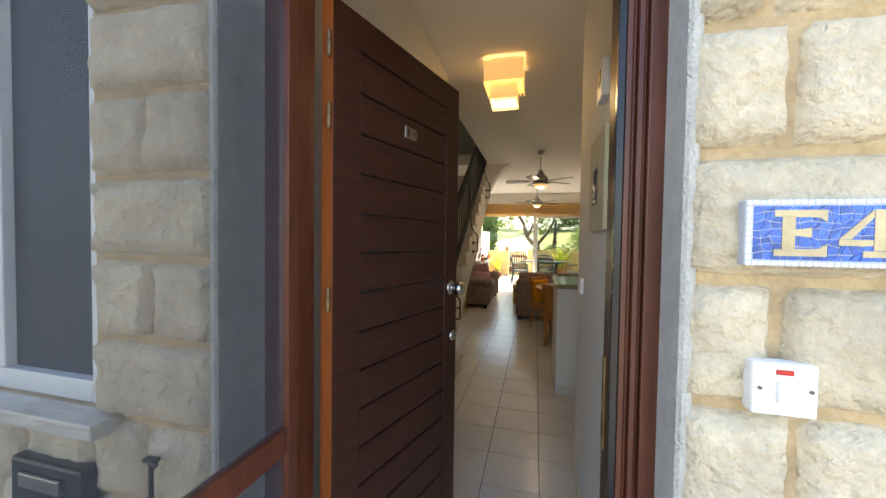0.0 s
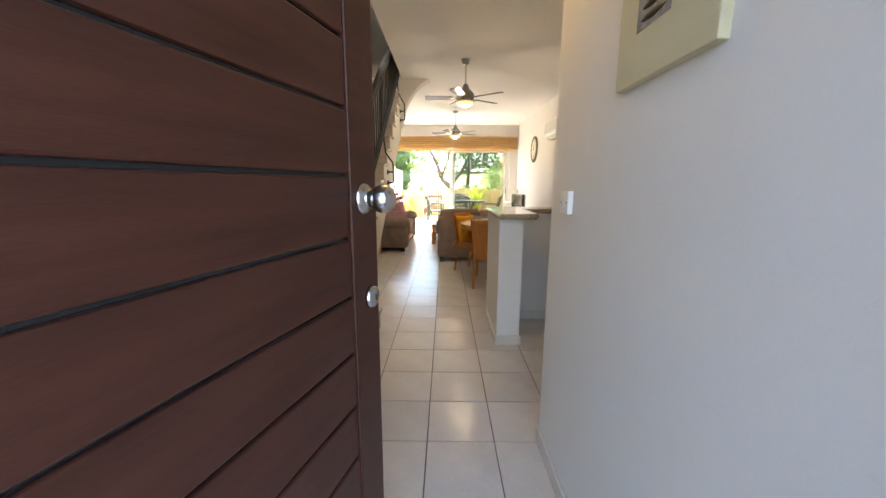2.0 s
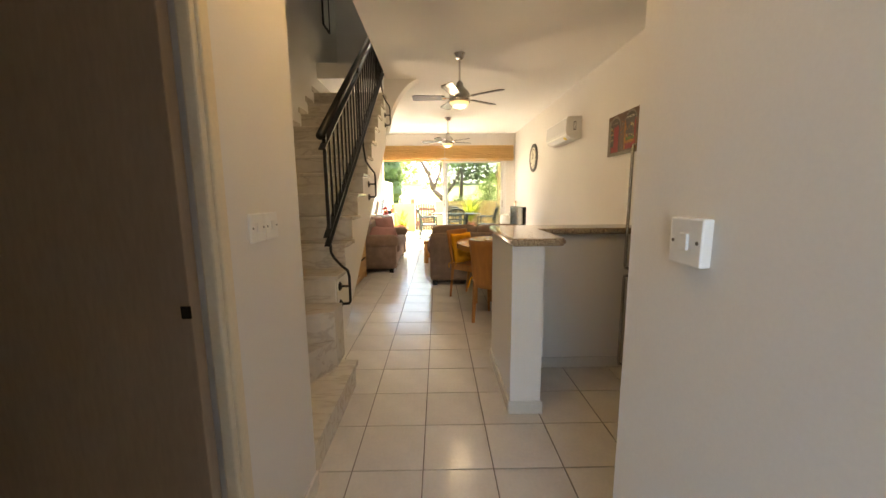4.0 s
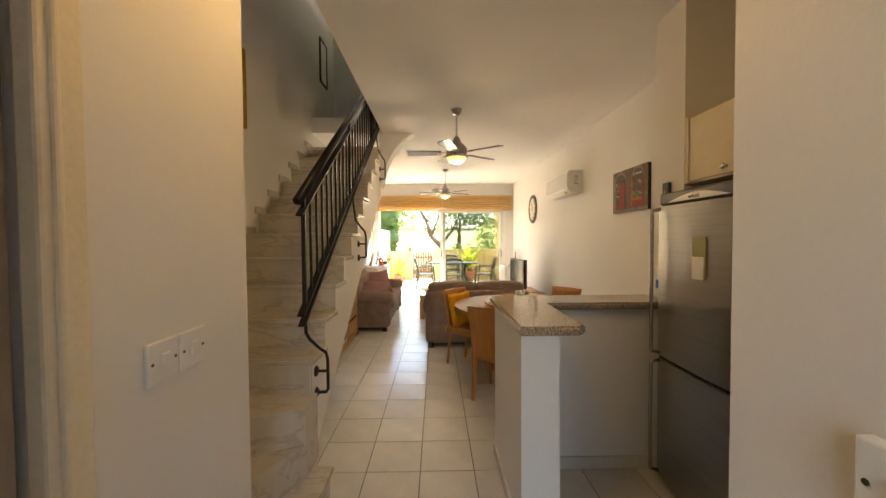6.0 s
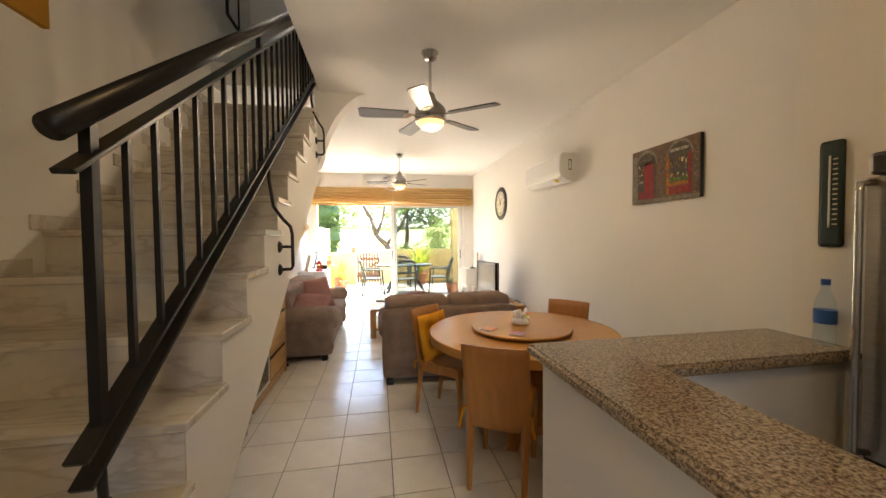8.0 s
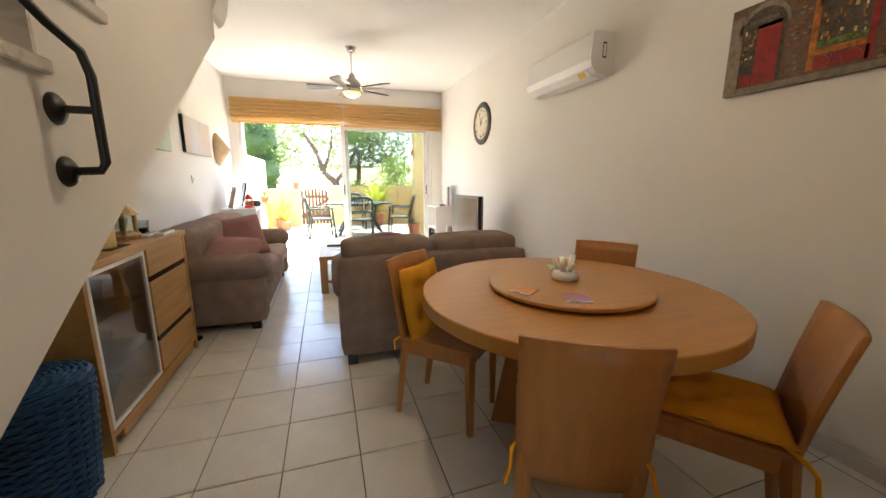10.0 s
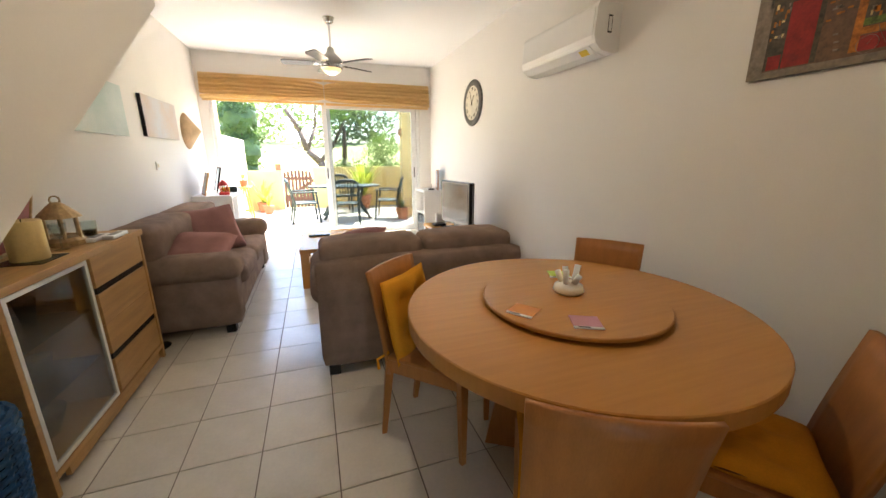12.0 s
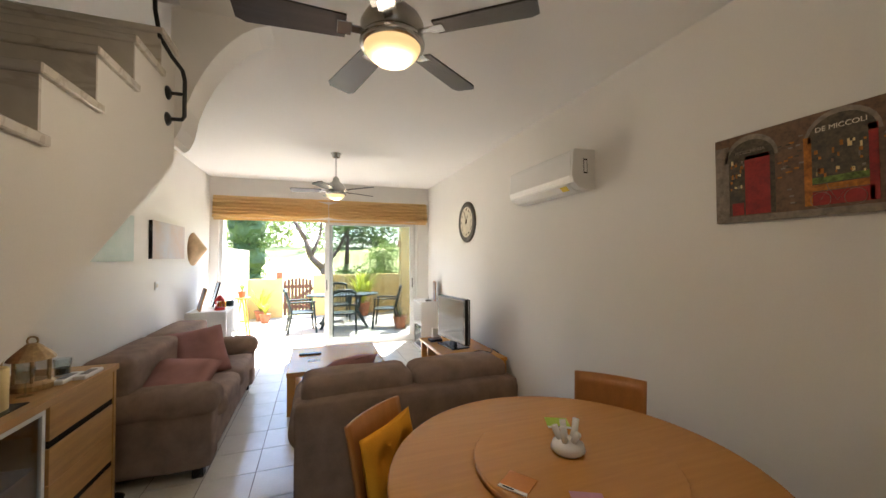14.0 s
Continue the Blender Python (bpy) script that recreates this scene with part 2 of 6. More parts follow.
def tube(points, r, n=10, smooth_steps=0):
    """A bent round bar through points."""
    bm = bmesh.new()
    pts = [Vector(p) for p in points]
    rings = []
    for i, p in enumerate(pts):
        d = (pts[min(i + 1, len(pts) - 1)] - pts[max(i - 1, 0)]).normalized()
        q = d.to_track_quat("Z", "Y").to_matrix()
        rings.append([bm.verts.new(p + q @ Vector((r * math.cos(2 * math.pi * k / n), r * math.sin(2 * math.pi * k / n), 0))) for k in range(n)])
    for a, b in zip(rings, rings[1:]):
        best = min(range(n), key=lambda s: sum((a[k].co - b[(k + s) % n].co).length for k in (0, n // 2)))
        for k in range(n):
            bm.faces.new((a[k], a[(k + 1) % n], b[(k + 1 + best) % n], b[(k + best) % n]))
    bm.faces.new(list(reversed(rings[0])))
    bm.faces.new(rings[-1])
    bmesh.ops.recalc_face_normals(bm, faces=bm.faces)
    return bm


def setting(name, bm, mat, label, category, smooth=False):
    return tagged(part(name, bm, mat, smooth=smooth), label, category, kind="structure")


# ---- plan ----
XL, XR = -1.73, 1.87          # living room side walls
YF = 11.10                    # far wall, inner face
H = 2.845                     # ceiling
HX0, HX1 = -0.68, 0.345       # hall side walls
DY0, DY1 = 0.75, 0.92         # entrance door frame
ST_N, ST_R, ST_G, ST_Y5 = 15, 0.187, 0.255, 4.24
SX0, SX1 = XL, -0.83          # stair flight, wall side and open side


def nose(n):
    return ST_Y5 + ST_G * (n - 5)


# ---- structure ----
setting("wall_right", bx(XR, XR + 0.2, 1.0, YF, 0, H), WALL, "smooth white painted plaster wall along the living room", "wall")
setting("wall_left", bx(XL - 0.2, XL, 0.95, YF + 0.2, 0, 5.4), WALL, "smooth white painted plaster wall beside stairs and sofa", "wall")
setting("wall_nib", bx(1.36, XR - 0.003, 4.03, 4.305, 0, H), WALL, "short white wall projecting beside the fridge", "wall")
setting("wall_hall_right", bx(HX1, HX1 + 0.12, 0.93, 2.466, 0, H), WALL, "white plaster wall of the entrance hall", "wall")
setting("wall_kitchen_back", bx(HX1 + 0.12, XR - 0.003, 1.0, 1.12, 0, H), WALL, "plain white kitchen end wall", "wall")
# hall wall on the stair side, with a doorway to a washroom
WD0, WD1 = 1.66, 2.47
bm = bmesh.new()
box(bm, HX0 - 0.12, HX0, 0.95, WD0, 0, H)
box(bm, HX0 - 0.12, HX0, WD1, 3.04, 0, 5.4)
box(bm, HX0 - 0.12, HX0, WD0, WD1, 2.08, H)
box(bm, XL, HX0 - 0.12, 2.90, 3.04, 0, 5.4)
setting("wall_hall_left", bm, WALL, "white plaster wall with a washroom doorway", "wall")
setting("wall_washroom", bx(XL, HX0 - 0.12, 0.95, 1.05, 0, H), WALL, "plain washroom end wall", "wall")
# far wall with the wide sliding door opening
OX0, OX1, OZ = -1.60, 1.66, 2.25
bm = bmesh.new()
box(bm, XL, OX0, YF, YF + 0.22, 0, H)
box(bm, OX1, XR, YF, YF + 0.22, 0, H)
box(bm, OX0, OX1, YF, YF + 0.22, OZ, H)
setting("wall_far", bm, WALL, "white wall with a wide opening to the patio", "wall")
# ceiling with the stairwell left open
bm = bmesh.new()
VX1, VY0, VY1 = -0.80, 3.04, 6.72
box(bm, VX1, XR + 0.2, 0.95, YF + 0.22, H, H + 0.2)
box(bm, XL, VX1, VY1, YF + 0.22, H, H + 0.2)
box(bm, XL, VX1, 0.95, VY0 - 0.14, H, H + 0.2)
setting("ceiling", bm, CEIL, "smooth white painted ceiling", "ceiling")
bm = bmesh.new()
box(bm, VX1, VX1 + 0.12, VY0, VY1 + 1.2, H + 0.2, 5.4)
# end wall keeps an added, unseen opening at the top that lets sky light in
box(bm, XL, VX1, VY1 + 1.1, VY1 + 1.2, H + 0.2, 5.02)
box(bm, XL, XL + 0.12, VY1 + 1.1, VY1 + 1.2, 5.02, 5.37)
box(bm, VX1 - 0.08, VX1, VY1 + 1.1, VY1 + 1.2, 5.02, 5.37)
box(bm, XL, VX1, VY1 + 1.1, VY1 + 1.2, 5.37, 5.4)
setting("wall_stairwell_upper", bm, WALL, "white walls of the upper stairwell", "wall")
# out-of-view slab, added so direct sun misses the stairwell opening
setting("sun_blocker", bx(XL - 0.3, VX1 + 0.4, VY1 + 1.2, VY1 + 1.9, 5.40, 5.50), CEIL, "unseen white slab added to keep sun out of the stairwell opening", "eave")
setting("ceiling_stairwell", bx(XL - 0.2, VX1 + 0.12, 2.9, VY1 + 1.2, 5.4, 5.5), CEIL, "white ceiling over the stairs", "ceiling")
# cove where the stair meets the ceiling
pts = [(-0.85, 2.14), (-0.825, 2.16)]
for i in range(9):
    a = i / 8
    pts.append((-0.80 + 0.42 * a ** 1.45, 2.22 + (H - 2.22) * (1 - (1 - a) ** 1.5)))
pts.append((-0.85, H))
setting("stair_cove", prism(pts, "y", 6.742, 6.96), WALL, "curved white plaster cove joining stair and ceiling", "cove", smooth=False)

# floor slab under the tiles
setting("floor", bx(XL - 0.2, XR + 0.2, 0.9, YF + 0.1, -0.2, -0.006), GROUT, "floor of square cream ceramic tiles with dark grout", "floor")


def baseboard(x0, x1, y0, y1):
    return setting("baseboard", bx(x0, x1, y0, y1, 0, 0.08, 0.003, 1), TILE, "low cream tile skirting along the wall", "baseboard")


baseboard(HX1 - 0.012, HX1, 0.95, 2.466)
baseboard(XR - 0.012, XR, 4.31, YF)
baseboard(XL, XL + 0.012, 6.9, YF)
baseboard(0.47, 1.36, 4.118, 4.13)
baseboard(0.273, 0.477, 3.548, 3.56)
baseboard(0.273, 0.285, 3.56, 4.30)
baseboard(0.465, 0.477, 3.56, 4.118)
baseboard(HX0, HX0 + 0.012, 2.54, 3.04)

# stairs
stairs = thing("staircase", "white marble staircase with winding lowest steps and plastered side", "staircase", kind="structure")


def soffit(y):
    return 0.636 + 0.688 * (y - 4.73)


def stair_flight():
    bm = bmesh.new()
    ys = [3.99] + [nose(n) + 0.02 for n in range(5, ST_N + 1)]
    for k in range(len(ys) - 1):
        n, y0, y1 = 4 + k, ys[k], min(ys[k + 1], 6.74)
        top = ST_R * n - 0.03
        ring = [(y0, max(0.0, soffit(y0))), (y1, max(0.0, soffit(y1))), (y1, top), (y0, top)]
        va = [bm.verts.new((SX0, y, z)) for y, z in ring]
        vb = [bm.verts.new((SX1, y, z)) for y, z in ring]
        bm.faces.new(vb)
        bm.faces.new((va[0], va[1], vb[1], vb[0]))
        bm.faces.new((va[2], va[3], vb[3], vb[2]))
        if k == 0:
            bm.faces.new((va[0], vb[0], vb[3], va[3]))
        if y1 >= 6.74 or k == len(ys) - 2:
            bm.faces.new((va[1], va[2], vb[2], vb[1]))
            break
    bmesh.ops.remove_doubles(bm, verts=bm.verts, dist=1e-5)
    part("flight", bm, WALL, stairs, "white plastered stair side and soffit")
    part("foot", bx(SX0, SX1 - 0.002, 3.985, 4.02, 0, ST_R * 4 - 0.032), MARBLE, stairs)
    part("side_foot", prism([(3.99, 0.0), (3.99, 0.127), (3.81, 0.0)], "x", SX1 - 0.02, SX1 - 0.001), WALL, stairs)
    for n in range(4, ST_N + 1):
        if nose(n) > 6.6:
            break
        part("tread", bx(SX0, SX1 + 0.018, nose(n), nose(n) + ST_G + 0.04, ST_R * n - 0.03, ST_R * n, 0.004, 1), MARBLE, stairs)
        part("skirting", bx(SX0, SX0 + 0.012, nose(n) - 0.06, nose(n) + ST_G - 0.062, ST_R * n, ST_R * n + 0.065, 0.002, 1), MARBLE, stairs)
        part("riser", bx(SX0, SX1 + 0.004, nose(n) + 0.012, nose(n) + 0.022, ST_R * (n - 1), ST_R * n - 0.031), MARBLE, stairs)
    # winders at the foot
    w1 = [(-0.68, 3.045), (-0.68, 3.91), (-0.80, 3.91), (XL, 3.91), (XL, 3.045)]
    w2 = [(-0.79, 3.80), (-0.79, 3.99), (XL, 3.99), (XL, 3.045), (-1.17, 3.045)]
    w3 = [(-0.79, 3.80), (-0.79, 3.99), (XL, 3.99), (XL, 3.40)]
    for n, w in ((1, w1), (2, w2), (3, w3)):
        part("winder_tread", prism(w, "z", ST_R * n - 0.03, ST_R * n), MARBLE, stairs)
        c = [(x - 0.02 if i in (0, 1) and n == 1 else x, y) for i, (x, y) in enumerate(w)]
        part("winder_riser", prism(c, "z", ST_R * (n - 1), ST_R * n - 0.03), MARBLE, stairs)


stair_flight()

# bar: half-height walls and granite top
setting("wall_bar", prism([(0.285, 3.56), (0.465, 3.56), (0.465, 4.13), (1.36, 4.13), (1.36, 4.30), (0.285, 4.30)], "z", 0, 1.005), WALL, "white plastered half-height bar wall", "wall")
bar = thing("bar_counter", "polished brown granite L-shaped bar top on white half walls", "counter")
bm = prism([(0.265, 3.50), (0.54, 3.50), (0.575, 3.535), (0.575, 4.08), (1.36, 4.08), (1.36, 4.40), (0.265, 4.40)], "z", 1.006, 1.048)
bmesh.ops.bevel(bm, geom=list(bm.edges), offset=0.012, segments=3, affect="EDGES")
part("worktop", bm, GRANITE, bar, smooth=False)

# ---- entrance, outside ----
FY = 0.70                     # stone face
PX0, PX1 = -0.652, 0.316       # reveal edges


def outer_wall(name, x0, x1, holes=()):
    bm = bmesh.new()
    edges = [x0] + [v for h in holes for v in h[:2]] + [x1]
    for a, b in zip(edges[::2], edges[1::2]):
        box(bm, a, b, FY + 0.02, 0.945, -0.02, 3.4)
    for a, b, lo, hi in holes:
        box(bm, a, b, FY + 0.02, 0.945, -0.02, lo)
        box(bm, a, b, FY + 0.02, 0.945, hi, 3.4)
    return setting(name, bm, MORTAR, "rough dressed limestone block wall with sandy mortar joints", "wall")


wl = outer_wall("wall_front_left", -3.4, PX0, ((-1.93, -1.058, 0.987, 2.45),))
wr = outer_wall("wall_front_right", PX1, 3.2)
setting("wall_front_lintel", bx(PX0, PX1, FY + 0.02, 0.945, 2.24, 3.4), PLASTER, "plastered lintel over the entrance", "wall")


def stone(parent, x0, x1, z0, z1, seed):
    """One rock-faced block with an uneven front and broken edges."""
    rnd = random.Random(seed)
    bm = bmesh.new()
    nx, nz = max(5, int((x1 - x0) / 0.022)), max(5, int((z1 - z0) / 0.022))
    off = Vector((rnd.uniform(0, 50), rnd.uniform(0, 50), 0))
    g = {}
    for i in range(nx + 1):
        for k in range(nz + 1):
            x, z = x0 + (x1 - x0) * i / nx, z0 + (z1 - z0) * k / nz
            rim = i in (0, nx) or k in (0, nz)
            p = Vector((x, z, 0))
            d = noise.noise(p * 9 + off) * 0.013 + noise.noise(p * 26 + off) * 0.011 + noise.noise(p * 60 + off) * 0.006
            jx, jz = noise.noise(p * 22 + off) * 0.007, noise.noise(p * 24 - off) * 0.006
            y = FY + 0.024 if rim else FY - 0.008 + d
            if not rim and (i in (1, nx - 1) or k in (1, nz - 1)):
                y += 0.004
                jx, jz = jx - (0.5 * (x1 - x0) / nx if i == 1 else 0) + (0.5 * (x1 - x0) / nx if i == nx - 1 else 0), jz - (0.5 * (z1 - z0) / nz if k == 1 else 0) + (0.5 * (z1 - z0) / nz if k == nz - 1 else 0)
            g[i, k] = bm.verts.new((x + jx * 0.8, y, z + jz * 0.8))
    for i in range(nx):
        for k in range(nz):
            bm.faces.new((g[i, k], g[i + 1, k], g[i + 1, k + 1], g[i, k + 1]))
    part("stone", bm, STONE, parent, smooth=True)


def stone_wall(parent, x0, x1, skip=None, seed=0, plan=None):
    rnd = random.Random(seed)
    for c in range(17):
        z0 = 0.9775 + 0.2085 * (c - 6)
        z1 = z0 + 0.2085
        cuts = (plan or {}).get(c)
        if cuts is None:
            cuts, x = [], x0
            while True:
                x += rnd.uniform(0.18, 0.34)
                if x > x1 - 0.12:
                    break
                cuts.append(x)
        xs = [x0] + list(cuts) + [x1]
        for k, (a, b) in enumerate(zip(xs, xs[1:])):
            if skip and skip(a, b, z0, z1):
                continue
            stone(parent, a + 0.006, b - 0.006, z0 + 0.007, z1 - 0.007, seed * 1000 + c * 20 + k)


stone_wall(wl, -1.053, PX0, seed=3, plan={6: (), 7: (-0.847,), 8: (), 9: (-0.87,), 10: (), 5: (-0.87,)})
stone_wall(wl, -2.4, -1.06, skip=lambda a, b, z0, z1: z1 > 0.985 and z0 < 2.45, seed=5)
stone_wall(wr, PX1 - 0.004, 2.2, seed=7, plan={6: (0.482, 0.775), 7: (0.454, 0.71), 8: (0.60, 0.86), 9: (0.462, 0.71), 10: (0.43, 0.67), 5: (0.406, 0.645)})
for nm, x0, x1 in (("reveal_left", PX0 - 0.02, PX0 + 0.004), ("reveal_right", PX1 - 0.003, PX1 + 0.02)):
    setting(nm, bx(x0, x1, FY + 0.004, 0.867, 0, 2.26, 0.006, 1), PLASTER, "rough grey plastered door reveal", "reveal")
setting("ground_front", bx(-6, 6, -9, 0.90, -0.25, -0.03), material("grey_paving", (0.24, 0.23, 0.21), 0.9, var=0.15, scale=3, bump=0.3), "grey paved ground at the entrance", "ground")
setting("doorstep", bx(-0.655, 0.318, 0.67, 0.955, -0.03, -0.002, 0.004, 1), MARBLE, "pale marble door step", "step")

w = thing("window_1", "white aluminium window with dark insect screen beside the entrance", "window", kind="structure")
fr = bmesh.new()
box(fr, -1.105, -1.058, 0.735, 0.805, 0.987, 2.45, 0.004)
box(fr, -1.93, -1.88, 0.735, 0.805, 0.987, 2.45, 0.004)
box(fr, -1.88, -1.105, 0.735, 0.805, 0.987, 1.048, 0.004)
box(fr, -1.88, -1.105, 0.735, 0.805, 2.41, 2.45, 0.004)
box(fr, -1.52, -1.475, 0.737, 0.80, 1.048, 2.41, 0.004)
part("window_frame", fr, ALU, w)
DARKPANE = material("dark_screen_cloth", (0.045, 0.05, 0.058), 0.6, var=0.1, scale=3, fine=600, bump=0.1)
part("pane", bx(-1.475, -1.105, 0.765, 0.771, 1.048, 2.41), DARKPANE, w)
part("pane", bx(-1.88, -1.52, 0.765, 0.771, 1.048, 2.41), DARKPANE, w)
tagged(part("window_sill", bx(-2.0, -0.965, 0.644, 0.77, 0.945, 0.986, 0.006), MARBLE), "white marble window sill with rounded edge", "sill", kind="structure")

mb = thing("letter_slot", "dark recessed letter slot with grey metal flap in the stone wall", "letter box")
part("recess", bx(-1.3084, -1.0371, 0.6653, 0.7109, 0.6574, 0.8473, 0.01), BLACKP, mb)
part("flap", bx(-1.2541, -1.1022, 0.6545, 0.6642, 0.7768, 0.8148, 0.003), STEEL, mb, "grey metal flap")
hk = thing("door_stay", "thin black iron hook rod fixed to the stone", "hook")
part("rod", tube([(-0.804, 0.668, 0.1), (-0.804, 0.668, 0.90), (-0.802, 0.663, 0.917), (-0.782, 0.652, 0.923), (-0.766, 0.652, 0.919)], 0.0055), BLACKIRON, hk)
part("head", bx(-0.8147, -0.7789, 0.6545, 0.6729, 0.9178, 0.9265, 0.002), BLACKIRON, hk)

# mosaic number plate
WHITET = material("white_tessera", (0.82, 0.82, 0.80), 0.25, var=0.05, per_object=0.08)
BLUET = material("blue_tessera", (0.06, 0.17, 0.62), 0.2, var=0.2, scale=30, per_object=0.4)
SANDT = material("sand_tessera", (0.60, 0.47, 0.26), 0.35, var=0.12, scale=30, per_object=0.08)
GREYG = material("grey_grout", (0.50, 0.52, 0.55), 0.8, var=0.05)
mo = thing("number_plate", "blue and white mosaic house plate reading E4 on the stone", "sign")
MX, MZ, MW, MH, MYF = 0.3853, 1.4213, 0.2235, 0.101, 0.6729
part("backing", bx(MX, MX + MW, MYF, 0.707, MZ, MZ + MH, 0.003), GREYG, mo)
rm = random.Random(4)
for i in range(26):
    for zz in (MZ + 0.0012, MZ + MH - 0.0072):
        x = MX + 0.002 + i * 0.00852
        part("tessera", bx(x, x + 0.0068, MYF - 0.0015, MYF + 0.001, zz, zz + 0.006, 0.0008, 1), WHITET, mo)
for i in range(9):
    for xx in (MX + 0.0015, MX + MW - 0.0085):
        z = MZ + 0.010 + i * 0.0091
        part("tessera", bx(xx, xx + 0.007, MYF - 0.0015, MYF + 0.001, z, z + 0.0068, 0.0008, 1), WHITET, mo)


FX, FZ, FW, FH = MX + 0.0105, MZ + 0.0095, MW - 0.021, MH - 0.019
STROKES = [[(0.13, 0.08), (0.45, 0.08), (0.45, 0.30), (0.40, 0.22), (0.13, 0.20)], [(0.18, 0.20), (0.26, 0.20), (0.26, 0.80), (0.18, 0.80)],
           [(0.13, 0.80), (0.40, 0.78), (0.45, 0.70), (0.45, 0.92), (0.13, 0.92)], [(0.26, 0.45), (0.36, 0.42), (0.36, 0.60), (0.26, 0.56)],
           [(0.72, 0.20), (0.80, 0.20), (0.80, 0.92), (0.72, 0.92)], [(0.66, 0.08), (0.86, 0.08), (0.86, 0.19), (0.66, 0.19)],
           [(0.52, 0.28), (0.715, 0.28), (0.715, 0.39), (0.52, 0.39)], [(0.805, 0.28), (0.87, 0.28), (0.87, 0.39), (0.805, 0.39)],
           [(0.52, 0.395), (0.59, 0.395), (0.715, 0.78), (0.715, 0.92)]]
for st in STROKES:
    part("letter_tile", prism([(FX + u * FW, FZ + v * FH) for u, v in st], "y", MYF - 0.0022, MYF + 0.001), SANDT, mo)
NU, NV = 17, 7
knot = {(i, k): ((i + (rm.uniform(-0.33, 0.33) if 0 < i < NU else 0)) / NU, (k + (rm.uniform(-0.33, 0.33) if 0 < k < NV else 0)) / NV) for i in range(NU + 1) for k in range(NV + 1)}
for i in range(NU):
    for k in range(NV):
        q = [knot[i, k], knot[i + 1, k], knot[i + 1, k + 1], knot[i, k + 1]]
        for tri in ((q[:3], [q[0], q[2], q[3]]) if (i + k) % 3 else (q,)):
            cu, cv = sum(p[0] for p in tri) / len(tri), sum(p[1] for p in tri) / len(tri)
            part("tessera", prism([(FX + (cu + (p[0] - cu) * 0.86) * FW, FZ + (cv + (p[1] - cv) * 0.86) * FH) for p in tri], "y", MYF - 0.0012, MYF + 0.001), BLUET, mo)

so = thing("outdoor_switch", "white square outdoor switch with red neon on the stone", "switch")
part("plate", bx(0.4059, 0.4916, 0.6794, 0.7098, 1.1902, 1.2726, 0.005), WHITEP, so)
part("rocker", bx(0.4374, 0.4569, 0.6729, 0.6816, 1.2119, 1.2444, 0.002), WHITEP, so)
REDP = material("red_plastic", (0.55, 0.03, 0.02), 0.3, var=0.05)
part("neon", bx(0.4363, 0.458, 0.6762, 0.6816, 1.2553, 1.2629, 0.001), REDP, so, "red neon lens")
for x in (0.4157, 0.4819):
    part("screw", rod((x, 0.6773, 1.2325), (x, 0.6816, 1.2325), 0.003, n=10), DARKMETAL, so)

# ---- entrance door ----
frm = thing("door_frame", "dark red-brown varnished wooden entrance door frame with worn black seal", "door frame", kind="structure")
part("jamb", bx(-0.665, -0.563, 0.862, 0.966, 0, 2.24, 0.004), REDWOOD, frm)
part("jamb", bx(0.238, 0.345, 0.832, 0.952, 0, 2.24, 0.004), DARKWOOD, frm)
part("head", bx(-0.563, 0.238, 0.832, 0.952, 2.17, 2.24, 0.004), REDWOOD, frm)
part("seal", bx(0.228, 0.243, 0.815, 0.834, 0, 2.17, 0.002), BLACKP, frm, "worn black weather seal")
for x0, x1, y0 in ((0.2435, 0.256, 0.816), (0.256, 0.264, 0.824), (0.264, 0.276, 0.810), (0.276, 0.283, 0.820), (0.283, 0.316, 0.806)):
    part("moulding", bx(x0, x1, y0, 0.831, 0, 2.24, 0.003), REDWOOD, frm)
part("strike_plate", bx(0.2345, 0.239, 0.915, 0.938, 0.97, 1.185, 0.0008), material("tarnished_brass", (0.35, 0.25, 0.12), 0.4, metal=1.0, var=0.2, scale=30), frm, "tarnished brass strike plate")
for z0, z1 in ((1.0, 1.05), (1.10, 1.13)):
    part("strike_slot", bx(0.2335, 0.2347, 0.921, 0.932, z0, z1), BLACKP, frm)
part("catch", tube([(0.219, 0.825, 0.805), (0.226, 0.825, 0.805), (0.239, 0.825, 0.803)], 0.009), DARKMETAL, frm, "blackened metal catch")
part("catch_tip", rod((0.186, 0.838, 0.805), (0.228, 0.825, 0.805), 0.008), DARKMETAL, frm)

leaf = thing("entrance_door", "dark brown wooden entrance door standing open, horizontal planks", "door")
DW, DH, DT = 0.775, 2.15, 0.045
for x0, x1 in ((0.0, 0.115), (DW - 0.11, DW)):
    part("stile", bx(x0, x1, -DT, 0, 0.01, DH, 0.003), DARKWOOD, leaf)
part("rail", bx(0.115, DW - 0.11, -DT, 0, 2.039, DH, 0.003), DARKWOOD, leaf)
part("rail", bx(0.115, DW - 0.11, -DT, 0, 0.01, 0.137, 0.003), DARKWOOD, leaf)
part("core", bx(0.11, DW - 0.105, -DT + 0.012, -0.016, 0.1, DH - 0.1), BLACKP, leaf)
npl = 15
ph = (2.039 - 0.137) / npl
plank_mesh = mesh_of(bx(0.1175, DW - 0.1125, -DT + 0.003, -0.003, 0.0035, ph - 0.0035, 0.0045, 2), "plank", DARKWOOD)
for k in range(npl):
    p_ = part("plank", plank_mesh, DARKWOOD, leaf)
    p_.location.z = 0.137 + k * ph
EDGEWOOD = material("orange_varnish_edge", (0.26, 0.068, 0.014), 0.4, var=0.15, scale=4, stretch=(1, 1, 0.2))
